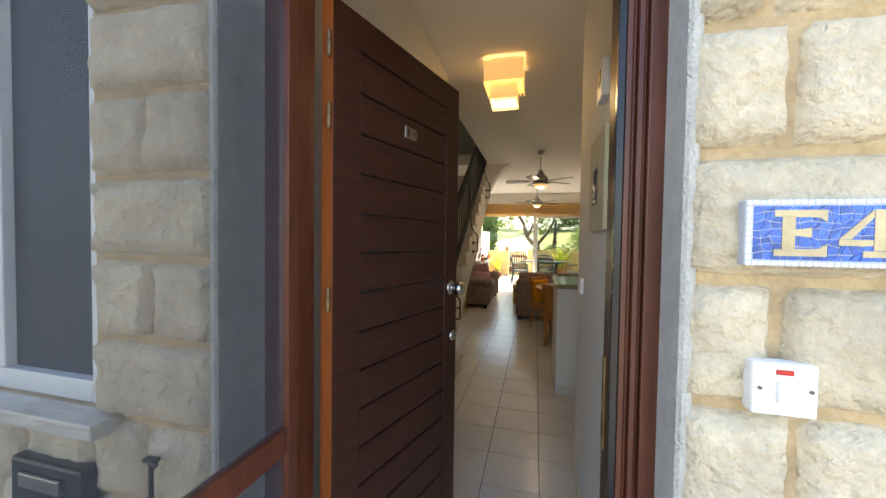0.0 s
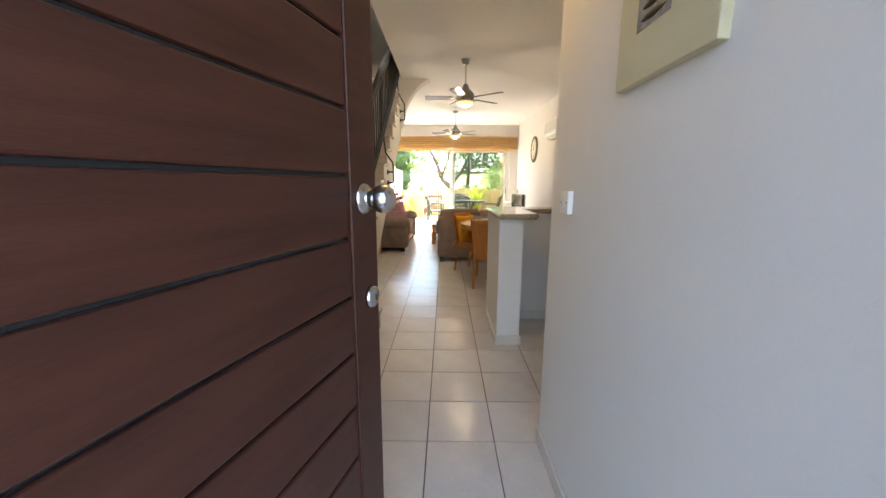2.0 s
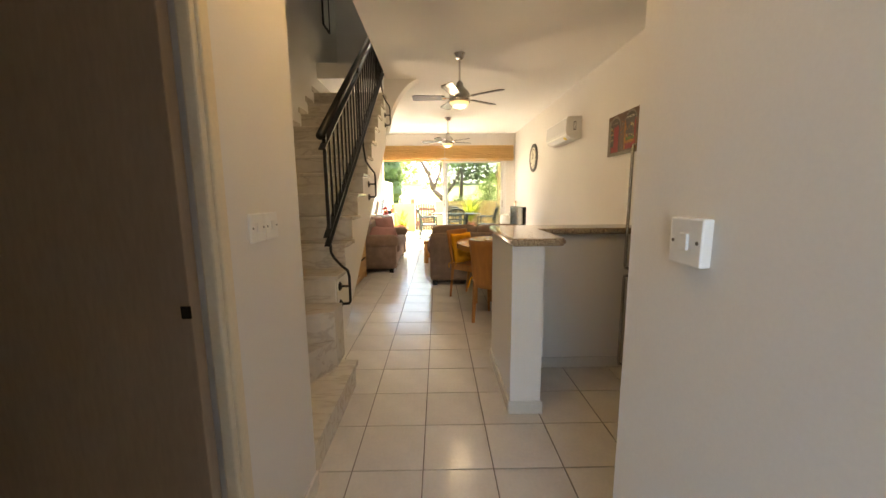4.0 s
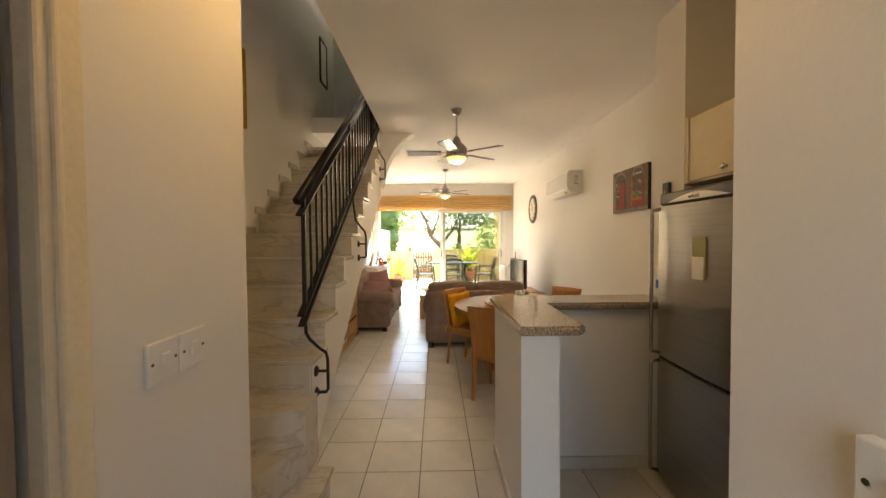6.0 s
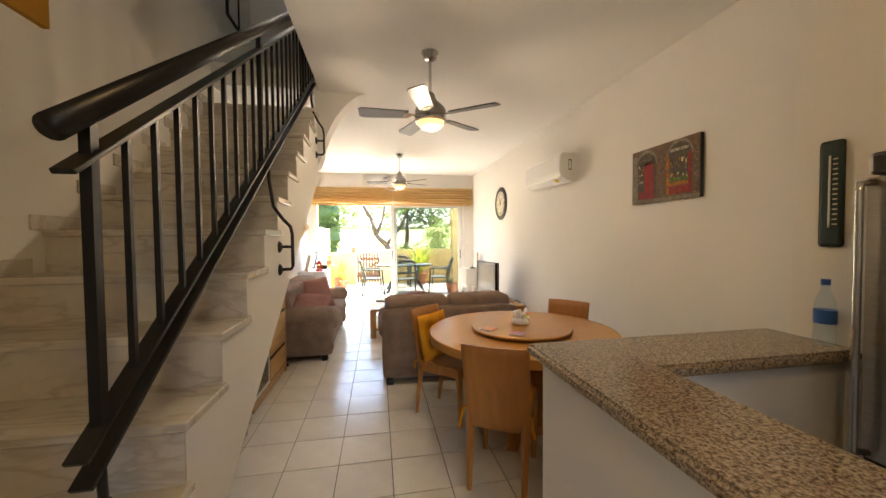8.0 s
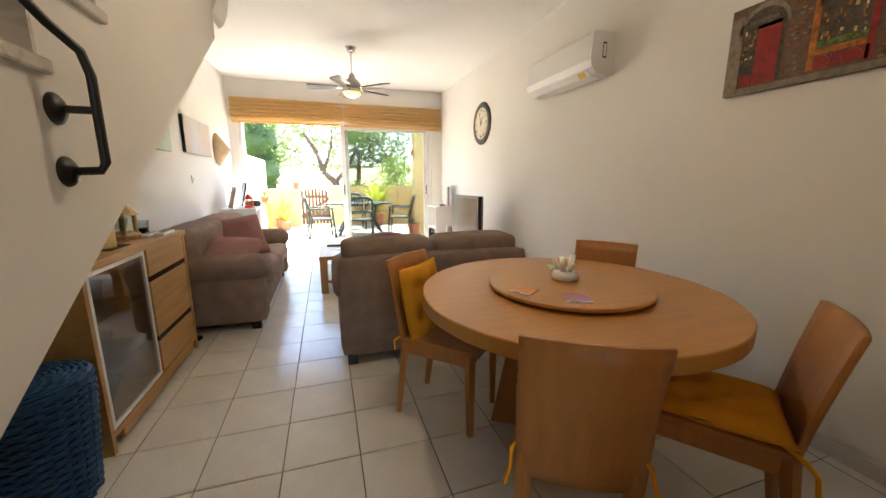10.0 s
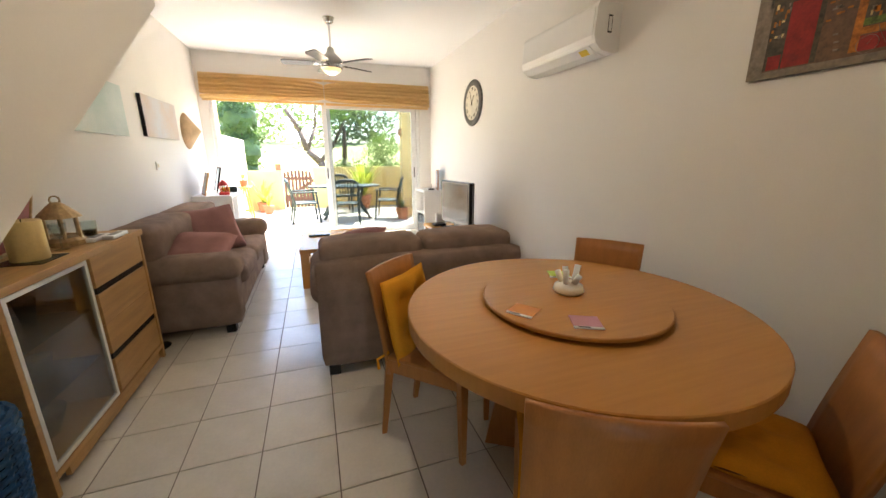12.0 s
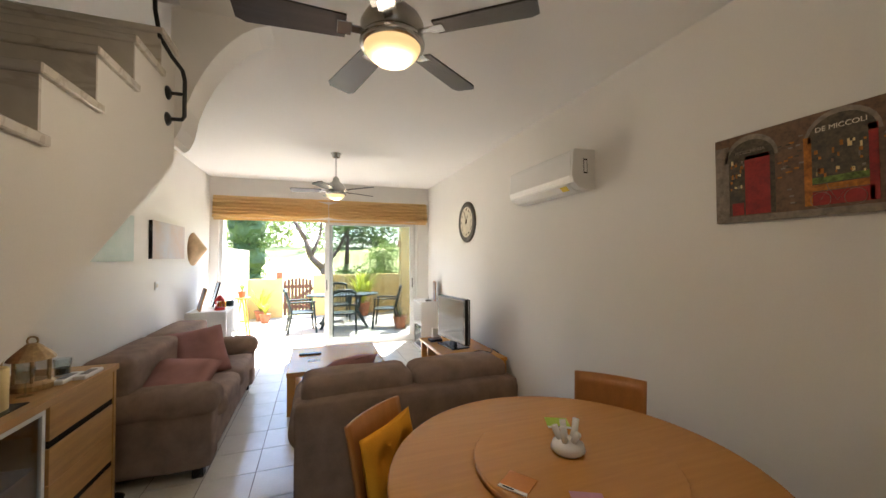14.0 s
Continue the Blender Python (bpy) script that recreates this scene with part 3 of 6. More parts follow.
part("hinge_edge", bx(-0.003, 0.0, -DT, -0.001, 0.01, DH), EDGEWOOD, leaf, "red-brown varnished hinge edge")
KX, KZ = DW - 0.060, 1.230
km = Matrix.Translation((KX, -DT, KZ)) @ Matrix.Rotation(radians(90), 4, "X")
part("knob", lathe([(0, 0), (0.034, 0), (0.034, 0.004), (0.030, 0.007), (0.028, 0.010), (0.019, 0.012), (0.0175, 0.020), (0.021, 0.026), (0.021, 0.028), (0.027, 0.034), (0.0305, 0.043), (0.030, 0.053), (0.0245, 0.064), (0.014, 0.071), (0, 0.0735)], 40, km), CHROME, leaf, "round satin steel door knob", smooth=True)
lm = Matrix.Translation((DW - 0.042, -DT, 1.005)) @ Matrix.Rotation(radians(90), 4, "X")
lock = part("lock", lathe([(0, 0), (0.026, 0), (0.026, 0.006), (0.022, 0.012), (0.016, 0.014), (0, 0.014)], 32, lm), CHROME, leaf, "satin steel lock cylinder rosette", smooth=True)
part("keyhole", bx(DW - 0.0435, DW - 0.0405, -DT - 0.0148, -DT - 0.0138, 0.998, 1.012), BLACKP, lock)
plate = part("door_plate", bx(0.350, 0.425, -DT - 0.001, -DT + 0.004, 1.832, 1.875, 0.001, 1), STEEL, leaf, "small engraved steel plate reading E 4")
OLDBRASS = material("dull_brass", (0.20, 0.13, 0.07), 0.55, metal=1.0, var=0.2, scale=30)
hgm = mesh_of(rod((-0.004, 0.004, -0.032), (-0.004, 0.004, 0.032), 0.007, n=14), "hinge", OLDBRASS)
for z in (0.22, 1.275, 1.805, 2.01):
    h_ = part("hinge", hgm, OLDBRASS, leaf)
    h_.location = (-0.006, -DT + 0.002, z)
    part("pin", rod((-0.010, -DT + 0.006, z - 0.038), (-0.010, -DT + 0.006, z + 0.038), 0.004, n=8), OLDBRASS, h_).matrix_parent_inverse = Matrix.Translation((0.006, DT - 0.002, -z))
leaf.matrix_world = pose(-0.497, 0.955, 0, 0, 0, 74.3) @ Matrix.Translation((0, DT, 0))


def text_obj(body, size, mat, m, parent=None, name="lettering", extrude=0.0006):
    cu = bpy.data.curves.new(name, "FONT")
    cu.body, cu.size, cu.extrude, cu.align_x, cu.align_y = body, size, extrude, "CENTER", "CENTER"
    ob = bpy.data.objects.new("tmp_text", cu)
    scene.collection.objects.link(ob)
    dg = bpy.context.evaluated_depsgraph_get()
    me = bpy.data.meshes.new_from_object(ob.evaluated_get(dg))
    bpy.data.objects.remove(ob)
    me.transform(m)
    me.materials.clear()
    me.materials.append(mat)
    return part(name, me, mat, parent)


text_obj("E 4", 0.038, BLACKP, Matrix.Translation((0.387, -DT - 0.0013, 1.8535)) @ Matrix.Rotation(radians(90), 4, "X"), plate)

MESHMAT = bpy.data.materials.new("insect_mesh")
MESHMAT.use_nodes = True
_nt = MESHMAT.node_tree
_tr = _nt.nodes.new("ShaderNodeBsdfTransparent")
_df = _nt.nodes.new("ShaderNodeBsdfDiffuse")
_df.inputs[0].default_value = (0.055, 0.06, 0.07, 1)
_mx = _nt.nodes.new("ShaderNodeMixShader")
_mx.inputs[0].default_value = 0.42
_nt.links.new(_tr.outputs[0], _mx.inputs[1])
_nt.links.new(_df.outputs[0], _mx.inputs[2])
_nt.links.new(_mx.outputs[0], _nt.nodes["Material Output"].inputs[0])
sd = thing("screen_door", "red-brown wooden insect screen door standing open outwards", "screen door")
part("stile", bx(0, 0.035, -0.014, 0.014, 0.02, 2.16, 0.002), REDWOOD, sd)
part("stile", bx(0.72, 0.76, -0.014, 0.014, 0.02, 2.16, 0.002), REDWOOD, sd)
for z0, z1 in ((0.02, 0.10), (1.025, 1.088), (2.10, 2.16)):
    part("rail", bx(0.035, 0.72, -0.013, 0.013, z0, z1, 0.002), REDWOOD, sd)
part("mesh", bx(0.034, 0.721, -0.001, 0.001, 0.09, 2.11), MESHMAT, sd, "fine grey insect mesh")
sd.matrix_world = pose(-0.505, 0.79, -0.09, 0, 0, 270.5)

# ---- hall ----
def wall_switch(x, y, z, side, rockers=1, depth=0.010):
    """A plate on a wall whose face looks along side (+1 or -1) of x."""
    s = thing("light_switch", "white plastic single light switch plate on the wall", "switch", group="light switches")
    part("plate", bx(min(0, side * depth), max(0, side * depth), -0.043, 0.043, -0.043, 0.043, 0.003), WHITEP, s)
    part("rocker", bx(min(side * depth, side * (depth + 0.005)), max(side * depth, side * (depth + 0.005)), -0.011, 0.011, -0.016, 0.016, 0.002), WHITEP, s)
    for dy in (-0.032, 0.032):
        part("screw", rod((side * depth, dy, 0), (side * (depth + 0.001), dy, 0), 0.0035, n=10), DARKMETAL, s)
    s.matrix_world = Matrix.Translation((x, y, z))
    return s


wall_switch(HX1, 2.245, 1.195, -1, depth=0.02)
wall_switch(HX1, 1.11, 1.22, -1)
wall_switch(HX0, 2.69, 1.19, 1)
wall_switch(HX0, 2.78, 1.19, 1)
th = thing("alarm_keypad", "small white wall box with dark display in the hall", "keypad")
part("case", bx(HX1 - 0.03, HX1, 1.56, 1.68, 2.03, 2.18, 0.006), WHITEP, th)
part("display", bx(HX1 - 0.0325, HX1 - 0.029, 1.595, 1.645, 2.09, 2.15), BLACKP, th, "dark display")

CREAMART = material("cream_canvas", (0.62, 0.56, 0.36), 0.8, var=0.06, scale=6, fine=300, bump=0.2)
GREYART = material("grey_photo", (0.28, 0.27, 0.25), 0.6, var=0.3, scale=14)
pc = thing("hall_picture", "cream bordered picture of stacked grey stones on the hall wall", "picture")
part("panel", bx(HX1 - 0.022, HX1, 1.515, 1.88, 1.502, 1.907, 0.002), CREAMART, pc)
ph_ = part("print", bx(HX1 - 0.0235, HX1 - 0.0215, 1.66, 1.79, 1.612, 1.772), GREYART, pc, "grey print of stacked pebbles")
for i, (w_, z) in enumerate(((0.05, 1.632), (0.042, 1.657), (0.034, 1.680), (0.026, 1.700))):
    part("pebble", lathe([(0, -0.009), (w_ * 0.7, -0.006), (w_, 0), (w_ * 0.7, 0.006), (0, 0.009)], 16, Matrix.Translation((HX1 - 0.0235, 1.725 + 0.004 * i, z)) @ Matrix.Diagonal((0.03, 1, 1, 1))), BLACKP, pc)
part("stem", tube([(HX1 - 0.0245, 1.72, 1.707), (HX1 - 0.0245, 1.70, 1.742), (HX1 - 0.0245, 1.68, 1.757)], 0.004), BLACKP, pc)

LAMPG = material("lit_frosted_glass", (0.9, 0.75, 0.45), 0.5, var=0.02, emit=((1.0, 0.55, 0.17), 0.13))
lp = thing("hall_ceiling_lamp", "lit square two-tier glass ceiling lamp with beaded fringe", "ceiling lamp")
LX, LY = -0.185, 2.93
part("mount", bx(LX - 0.10, LX + 0.10, LY - 0.10, LY + 0.10, H - 0.02, H, 0.004), CHROME, lp)
for (r, z0, z1) in ((0.145, 2.66, H - 0.03), (0.10, 2.54, 2.66)):
    for sx, sy in ((1, 0), (-1, 0), (0, 1), (0, -1)):
        if sx:
            b_ = bx(LX + sx * r - 0.002, LX + sx * r + 0.002, LY - r, LY + r, z0, z1)
        else:
            b_ = bx(LX - r, LX + r, LY + sy * r - 0.002, LY + sy * r + 0.002, z0, z1)
        part("shade_panel", b_, LAMPG, lp)
    bead = mesh_of(rod((0, 0, -0.025), (0, 0, 0), 0.004, n=6), "bead_string", LAMPG)
    for k in range(11):
        u = -r + 2 * r * k / 10
        for q in ((LX + u, LY - r), (LX + u, LY + r), (LX - r, LY + u), (LX + r, LY + u)):
            bs = part("bead_string", bead, LAMPG, lp)
            bs.location = (*q, z0)
pl = new("hall_bulb", bpy.data.lights.new("hall_bulb", "POINT"))
pl.data.energy, pl.data.color, pl.data.shadow_soft_size = 1.1, (1.0, 0.72, 0.36), 0.06
pl.location = (LX, LY, 2.50)

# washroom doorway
# brown in place of cream puts the doorway's shade into the door colour
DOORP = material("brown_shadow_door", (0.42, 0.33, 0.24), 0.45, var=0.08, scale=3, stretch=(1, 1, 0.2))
ar = thing("washroom_door_frame", "cream moulded architrave of the washroom doorway", "door frame", kind="structure")
for y0, y1 in ((WD0 - 0.06, WD0 + 0.012), (WD1 - 0.012, WD1 + 0.062)):
    part("architrave", bx(HX0 - 0.02, HX0 + 0.014, y0, y1, 0, 2.13, 0.006), CREAM, ar)
    part("bead", bx(HX0 + 0.008, HX0 + 0.022, y0 + 0.018, y0 + 0.032, 0, 2.12, 0.005), CREAM, ar)
part("architrave", bx(HX0 - 0.02, HX0 + 0.014, WD0 + 0.012, WD1 - 0.012, 2.07, 2.14, 0.006), CREAM, ar)
wdr = thing("washroom_door", "cream washroom door open against the jamb, shade painted in as brown", "door")
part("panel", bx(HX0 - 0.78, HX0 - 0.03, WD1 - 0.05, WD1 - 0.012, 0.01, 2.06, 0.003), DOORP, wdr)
part("latch", bx(HX0 - 0.052, HX0 - 0.03, WD1 - 0.0525, WD1 - 0.049, 1.0, 1.03), BLACKP, wdr)
bs = thing("washbasin", "white ceramic washbasin with chrome tap", "basin")
part("bowl", bx(-1.62, -1.20, 1.9, 2.30, 0.72, 0.86, 0.05, 4), WHITEP, bs, smooth=True)
part("pedestal", bx(-1.52, -1.36, 2.0, 2.2, 0, 0.73, 0.03), WHITEP, bs)
part("tap", tube([(-1.3, 2.25, 0.86), (-1.3, 2.25, 0.93), (-1.3, 2.2, 0.95), (-1.3, 2.15, 0.93)], 0.012), CHROME, bs)

# pictures by the stairs
YC1 = material("mustard_canvas", (0.55, 0.36, 0.03), 0.85, var=0.1, scale=5, fine=200, bump=0.2)
YC2 = material("amber_canvas", (0.52, 0.25, 0.02), 0.85, var=0.12, scale=5, fine=200, bump=0.2)
yc = thing("yellow_canvas", "two-tone mustard and amber canvas above the stairs", "picture")
part("upper_field", bx(XL, XL + 0.03, 4.56, 5.05, 2.68, 3.05, 0.002), YC1, yc)
part("lower_field", bx(XL, XL + 0.03, 4.56, 5.05, 2.39, 2.678, 0.002), YC2, yc)
sf = thing("stair_print", "thin black framed print high above the stairs", "picture")
for a in ((7.09, 7.11, 3.68, 4.30), (7.38, 7.40, 3.68, 4.30), (7.11, 7.38, 3.68, 3.70), (7.11, 7.38, 4.28, 4.30)):
    part("frame", bx(XL, XL + 0.025, *a), BLACKP, sf)
part("print", bx(XL, XL + 0.012, 7.11, 7.38, 3.70, 4.28), WALL, sf)

# stair railing
rl = thing("stair_railing", "black iron stair railing with round handrail and wall brackets", "railing")
RX = -0.85
RS = 0.697


def rail_pt(y, z0):
    return (RX, y, z0 + RS * (y - 3.92))


part("handrail", tube([rail_pt(3.90, 1.665), rail_pt(5.0, 1.672), rail_pt(6.9, 1.672)], 0.026, 16), BLACKIRON, rl, smooth=True)


def flat_bar(z0, y0, y1, w=0.042, t=0.012):
    d = Vector((0, 1, RS)).normalized()
    m = Matrix.Translation(rail_pt(y0, z0)) @ Matrix.Rotation(math.atan(RS), 4, "X")
    return bx(-w / 2, w / 2, 0, (y1 - y0) * math.sqrt(1 + RS * RS), -t / 2, t / 2, 0.002, 1, m)


part("top_bar", flat_bar(1.575, 3.92, 6.9), BLACKIRON, rl)
part("bottom_bar", flat_bar(1.02, 3.92, 6.9), BLACKIRON, rl)
part("lower_bar", flat_bar(0.955, 3.93, 6.9), BLACKIRON, rl)
bmesh_bal = mesh_of(bx(-0.007, 0.007, -0.007, 0.007, 0, 0.552), "baluster", BLACKIRON)
for k in range(26):
    y = 3.985 + 0.112 * k
    b_ = part("baluster", bmesh_bal, BLACKIRON, rl)
    b_.location = rail_pt(y, 1.02)
for y in (3.985, 5.10, 6.22):
    part("post", bx(-0.011, 0.011, -0.011, 0.011, 0, 0.65, 0, 1, Matrix.Translation(rail_pt(y, 1.02))), BLACKIRON, rl)


def bracket(y, drop=0.0):
    z = rail_pt(y, 0.955)[2]
    zl = z - drop
    xs = RX + 0.005
    pts = [(xs, y - 0.07, z - 0.05), (xs, y - 0.065, z - 0.13), (xs + 0.015, y - 0.05, zl - 0.17), (-0.795, y + 0.0, zl - 0.235), (-0.765, y + 0.035, zl - 0.275), (-0.758, y + 0.045, zl - 0.32), (-0.758, y + 0.045, zl - 0.50), (-0.768, y + 0.045, zl - 0.517), (SX1, y + 0.045, zl - 0.52)]
    b = part("bracket", tube(pts, 0.0095, 10), BLACKIRON, rl, smooth=True)
    part("arm", tube([(-0.758, y + 0.045, zl - 0.39), (SX1, y + 0.045, zl - 0.39)], 0.0085), BLACKIRON, b)
    for zz in (zl - 0.39, zl - 0.52):
        part("flange", lathe([(0, 0), (0.034, 0), (0.032, 0.006), (0.022, 0.014), (0.012, 0.018), (0, 0.018)], 20, Matrix.Translation((SX1 - 0.001, y + 0.045, zz)) @ Matrix.Rotation(radians(90), 4, "Y")), BLACKIRON, b, smooth=True)


for y, drop in ((4.045, 0.0), (5.265, 0.10), (6.60, 0.078)):
    bracket(y, drop)

# ---- kitchen side ----
fg = thing("fridge", "tall brushed steel two-door fridge freezer with long handles", "fridge")
FX, FY0, FY1 = 1.17, 3.38, 3.985
GREYSIDE = material("dark_grey_enamel", (0.05, 0.048, 0.045), 0.4, var=0.06)
part("body", bx(FX + 0.06, 1.80, FY0, FY1, 0.03, 1.66, 0.006), GREYSIDE, fg)


def bowed_door(z0, z1):
    pts = [(FY0 + 0.003, FX + 0.058)]
    for i in range(13):
        u = i / 12
        pts.append((FY0 + 0.003 + (FY1 - FY0 - 0.006) * u, FX + 0.012 - 0.012 * math.sin(math.pi * u)))
    pts.append((FY1 - 0.003, FX + 0.058))
    return prism([(x, y) for y, x in pts], "z", z0, z1)


part("upper_door", bowed_door(0.765, 1.615), STEEL, fg, smooth=False)
part("lower_door", bowed_door(0.06, 0.745), STEEL, fg)
part("door_gap", bx(FX + 0.02, FX + 0.06, FY0 + 0.005, FY1 - 0.005, 0.742, 0.768), BLACKP, fg)
part("top_panel", bx(FX + 0.015, 1.79, FY0, FY1, 1.622, 1.69, 0.012), DARKMETAL, fg, "dark moulded top panel")
bm = bmesh.new()
pts = [(FY0 + 0.10 + 0.42 * i / 10, 1.632 + 0.035 * math.sin(math.pi * i / 10)) for i in range(11)]
part("badge", prism(pts, "x", FX + 0.008, FX + 0.02), WHITEP, fg, "pale crescent badge")
text_obj("nofrost", 0.026, BLACKP, Matrix.Translation((FX + 0.0072, 3.70, 1.647)) @ Matrix.Rotation(radians(-90), 4, "Z") @ Matrix.Rotation(radians(90), 4, "X"), fg)
for z0, z1 in ((0.78, 1.60), (0.09, 0.735)):
    h_ = part("handle", tube([(FX + 0.01, FY1 - 0.02, z0), (FX - 0.032, FY1 - 0.012, z0 + 0.006), (FX - 0.034, FY1 - 0.012, z0 + 0.03), (FX - 0.034, FY1 - 0.012, z1 - 0.03), (FX - 0.032, FY1 - 0.012, z1 - 0.006), (FX + 0.01, FY1 - 0.02, z1)], 0.010, 12), CHROME, fg, "long chrome handle", smooth=True)
part("edge_strip", bx(FX + 0.002, FX + 0.02, FY0 - 0.004, FY0 + 0.03, 0.78, 1.60, 0.006), CHROME, fg)
mg = thing("fridge_note", "paper note pad on an orange and green magnet card", "note pad")
part("card", bx(FX - 0.004, FX - 0.0005, 3.60, 3.69, 1.24, 1.44), material("orange_green_card", (0.62, 0.27, 0.08), 0.6, var=0.1, scale=9, second=(0.25, 0.38, 0.22)), mg)
part("pad", bx(FX - 0.010, FX - 0.004, 3.605, 3.685, 1.235, 1.345, 0.001, 1), WHITEP, mg, "white paper pad")
cb = thing("wall_cupboard", "cream wall cupboard with a glass knob above the fridge", "cupboard")
part("carcass", bx(1.385, XR - 0.004, FY0 + 0.01, 4.028, 1.755, 2.13), CREAM, cb)
dr_ = part("door", bx(1.368, 1.384, FY0 + 0.01, 4.0, 1.765, 2.125, 0.003), CREAM, cb)
part("knob", lathe([(0, 0), (0.008, 0), (0.007, 0.012), (0.015, 0.018), (0.015, 0.026), (0.008, 0.032), (0, 0.033)], 20, Matrix.Translation((1.368, 3.73, 1.80)) @ Matrix.Rotation(radians(-90), 4, "Y")), CHROME, dr_, "clear glass knob", smooth=True)
part("side_trim", bx(1.362, 1.40, 4.003, 4.028, 1.755, 2.135), CREAM, cb)
sp = thing("fridge_side_panel", "cream laminate panel beside the fridge", "panel")
part("board", bx(1.345, XR - 0.004, FY0 - 0.032, FY0 - 0.008, 0, 2.10, 0.002), CREAM, sp)
kc = thing("kitchen_worktop", "brown granite kitchen worktop with rounded edge", "worktop")
part("slab", bx(1.24, XR - 0.003, 1.15, FY0 - 0.034, 0.90, 0.94, 0.014, 3), GRANITE, kc)
dwm = thing("dishwasher", "dark grey dishwasher under the worktop", "dishwasher")
part("body", bx(1.30, XR - 0.02, 2.72, FY0 - 0.05, 0.09, 0.898, 0.01), GREYSIDE, dwm)
part("door", bx(1.27, 1.299, 2.725, FY0 - 0.052, 0.10, 0.78, 0.006), GREYSIDE, dwm)
part("control_panel", bx(1.265, 1.299, 2.725, FY0 - 0.052, 0.785, 0.89, 0.01), DARKMETAL, dwm, "dark moulded control panel")
bu = thing("base_cupboard", "cream base cupboard under the worktop", "cupboard")
part("carcass", bx(1.32, XR - 0.02, 1.15, 2.715, 0.09, 0.898), CREAM, bu)
part("door", bx(1.30, 1.318, 1.16, 1.92, 0.11, 0.88, 0.003), CREAM, bu)
part("door", bx(1.30, 1.318, 1.93, 2.71, 0.11, 0.88, 0.003), CREAM, bu)
part("plinth", bx(1.36, XR - 0.02, 1.15, 2.715, 0.0, 0.09), CREAM, bu)
part("plinth", bx(1.34, XR - 0.02, 2.72, FY0 - 0.05, 0.0, 0.09), BLACKP, dwm)
th = thing("thermometer", "dark green plastic wall thermometer with white scale", "thermometer")
bm = bx(1.342, 1.36, 4.14, 4.213, 1.40, 1.785, 0.012, 3)
part("body", bm, GREENP, th)
part("tube", rod((1.339, 4.177, 1.47), (1.339, 4.177, 1.73), 0.003), WHITEP, th)
for k in range(14):
    part("mark", bx(1.3405, 1.3425, 4.155, 4.169, 1.48 + 0.018 * k, 1.484 + 0.018 * k), CREAM, th)
BOTTLE = glass("clear_bottle", (0.90, 0.95, 0.97))
bt = thing("water_bottle", "clear plastic water bottle with blue cap on the bar", "bottle")
bmx = Matrix.Translation((1.315, 4.165, 1.049)) @ Matrix.Diagonal((0.82, 0.82, 1.0, 1))
part("body", lathe([(0, 0), (0.034, 0), (0.038, 0.01), (0.037, 0.05), (0.034, 0.06), (0.037, 0.07), (0.037, 0.13), (0.032, 0.16), (0.015, 0.195), (0.013, 0.215), (0, 0.215)], 24, bmx), BOTTLE, bt, smooth=True)
BLUEP = material("blue_plastic", (0.03, 0.12, 0.45), 0.35, var=0.05)
part("cap", lathe([(0, 0.214), (0.016, 0.214), (0.016, 0.235), (0, 0.235)], 18, bmx), BLUEP, bt, "blue screw cap")
part("label", lathe([(0.0378, 0.075), (0.0382, 0.075), (0.0382, 0.125), (0.0378, 0.125)], 24, bmx), BLUEP, bt, "blue paper label")

# ---- dining ----
TX, TY, TR = 0.775, 5.685, 0.69
tb = thing("dining_table", "round beech dining table with thick top and splayed pedestal", "table", Matrix.Translation((TX, TY, 0)))
part("tabletop", lathe([(0, 0.688), (TR - 0.01, 0.688), (TR, 0.692), (TR, 0.746), (TR - 0.004, 0.75), (0, 0.75)], 72), BEECH, tb)
for k in range(4):
    a = radians(45 + 90 * k + 12)
    m = Matrix.Rotation(a, 4, "Z")
    bm = bmesh.new()
    q = [(0.10, 0.0), (0.34, 0.0), (0.22, 0.687), (0.06, 0.687)]
    part("pedestal_panel", (lambda b: (bmesh.ops.transform(b, matrix=m, verts=b.verts), b)[1])(prism(q, "y", -0.035, 0.035)), CHAIRWOOD, tb)
    bm.free()
part("base", bx(-0.16, 0.16, -0.16, 0.16, 0.0, 0.05, 0.01, 2, Matrix.Rotation(radians(12), 4, "Z")), CHAIRWOOD, tb)
ls = thing("lazy_susan", "round beech turntable on the dining table", "turntable", Matrix.Translation((TX, TY, 0.7505)))
part("disc", lathe([(0, 0.012), (0.362, 0.012), (0.37, 0.016), (0.37, 0.026), (0.366, 0.03), (0, 0.03)], 64), BEECH, ls)
part("bearing", lathe([(0, 0), (0.10, 0), (0.10, 0.0115), (0, 0.0115)], 32), DARKMETAL, ls)

CW, SEAT_Z = 0.38, 0.455


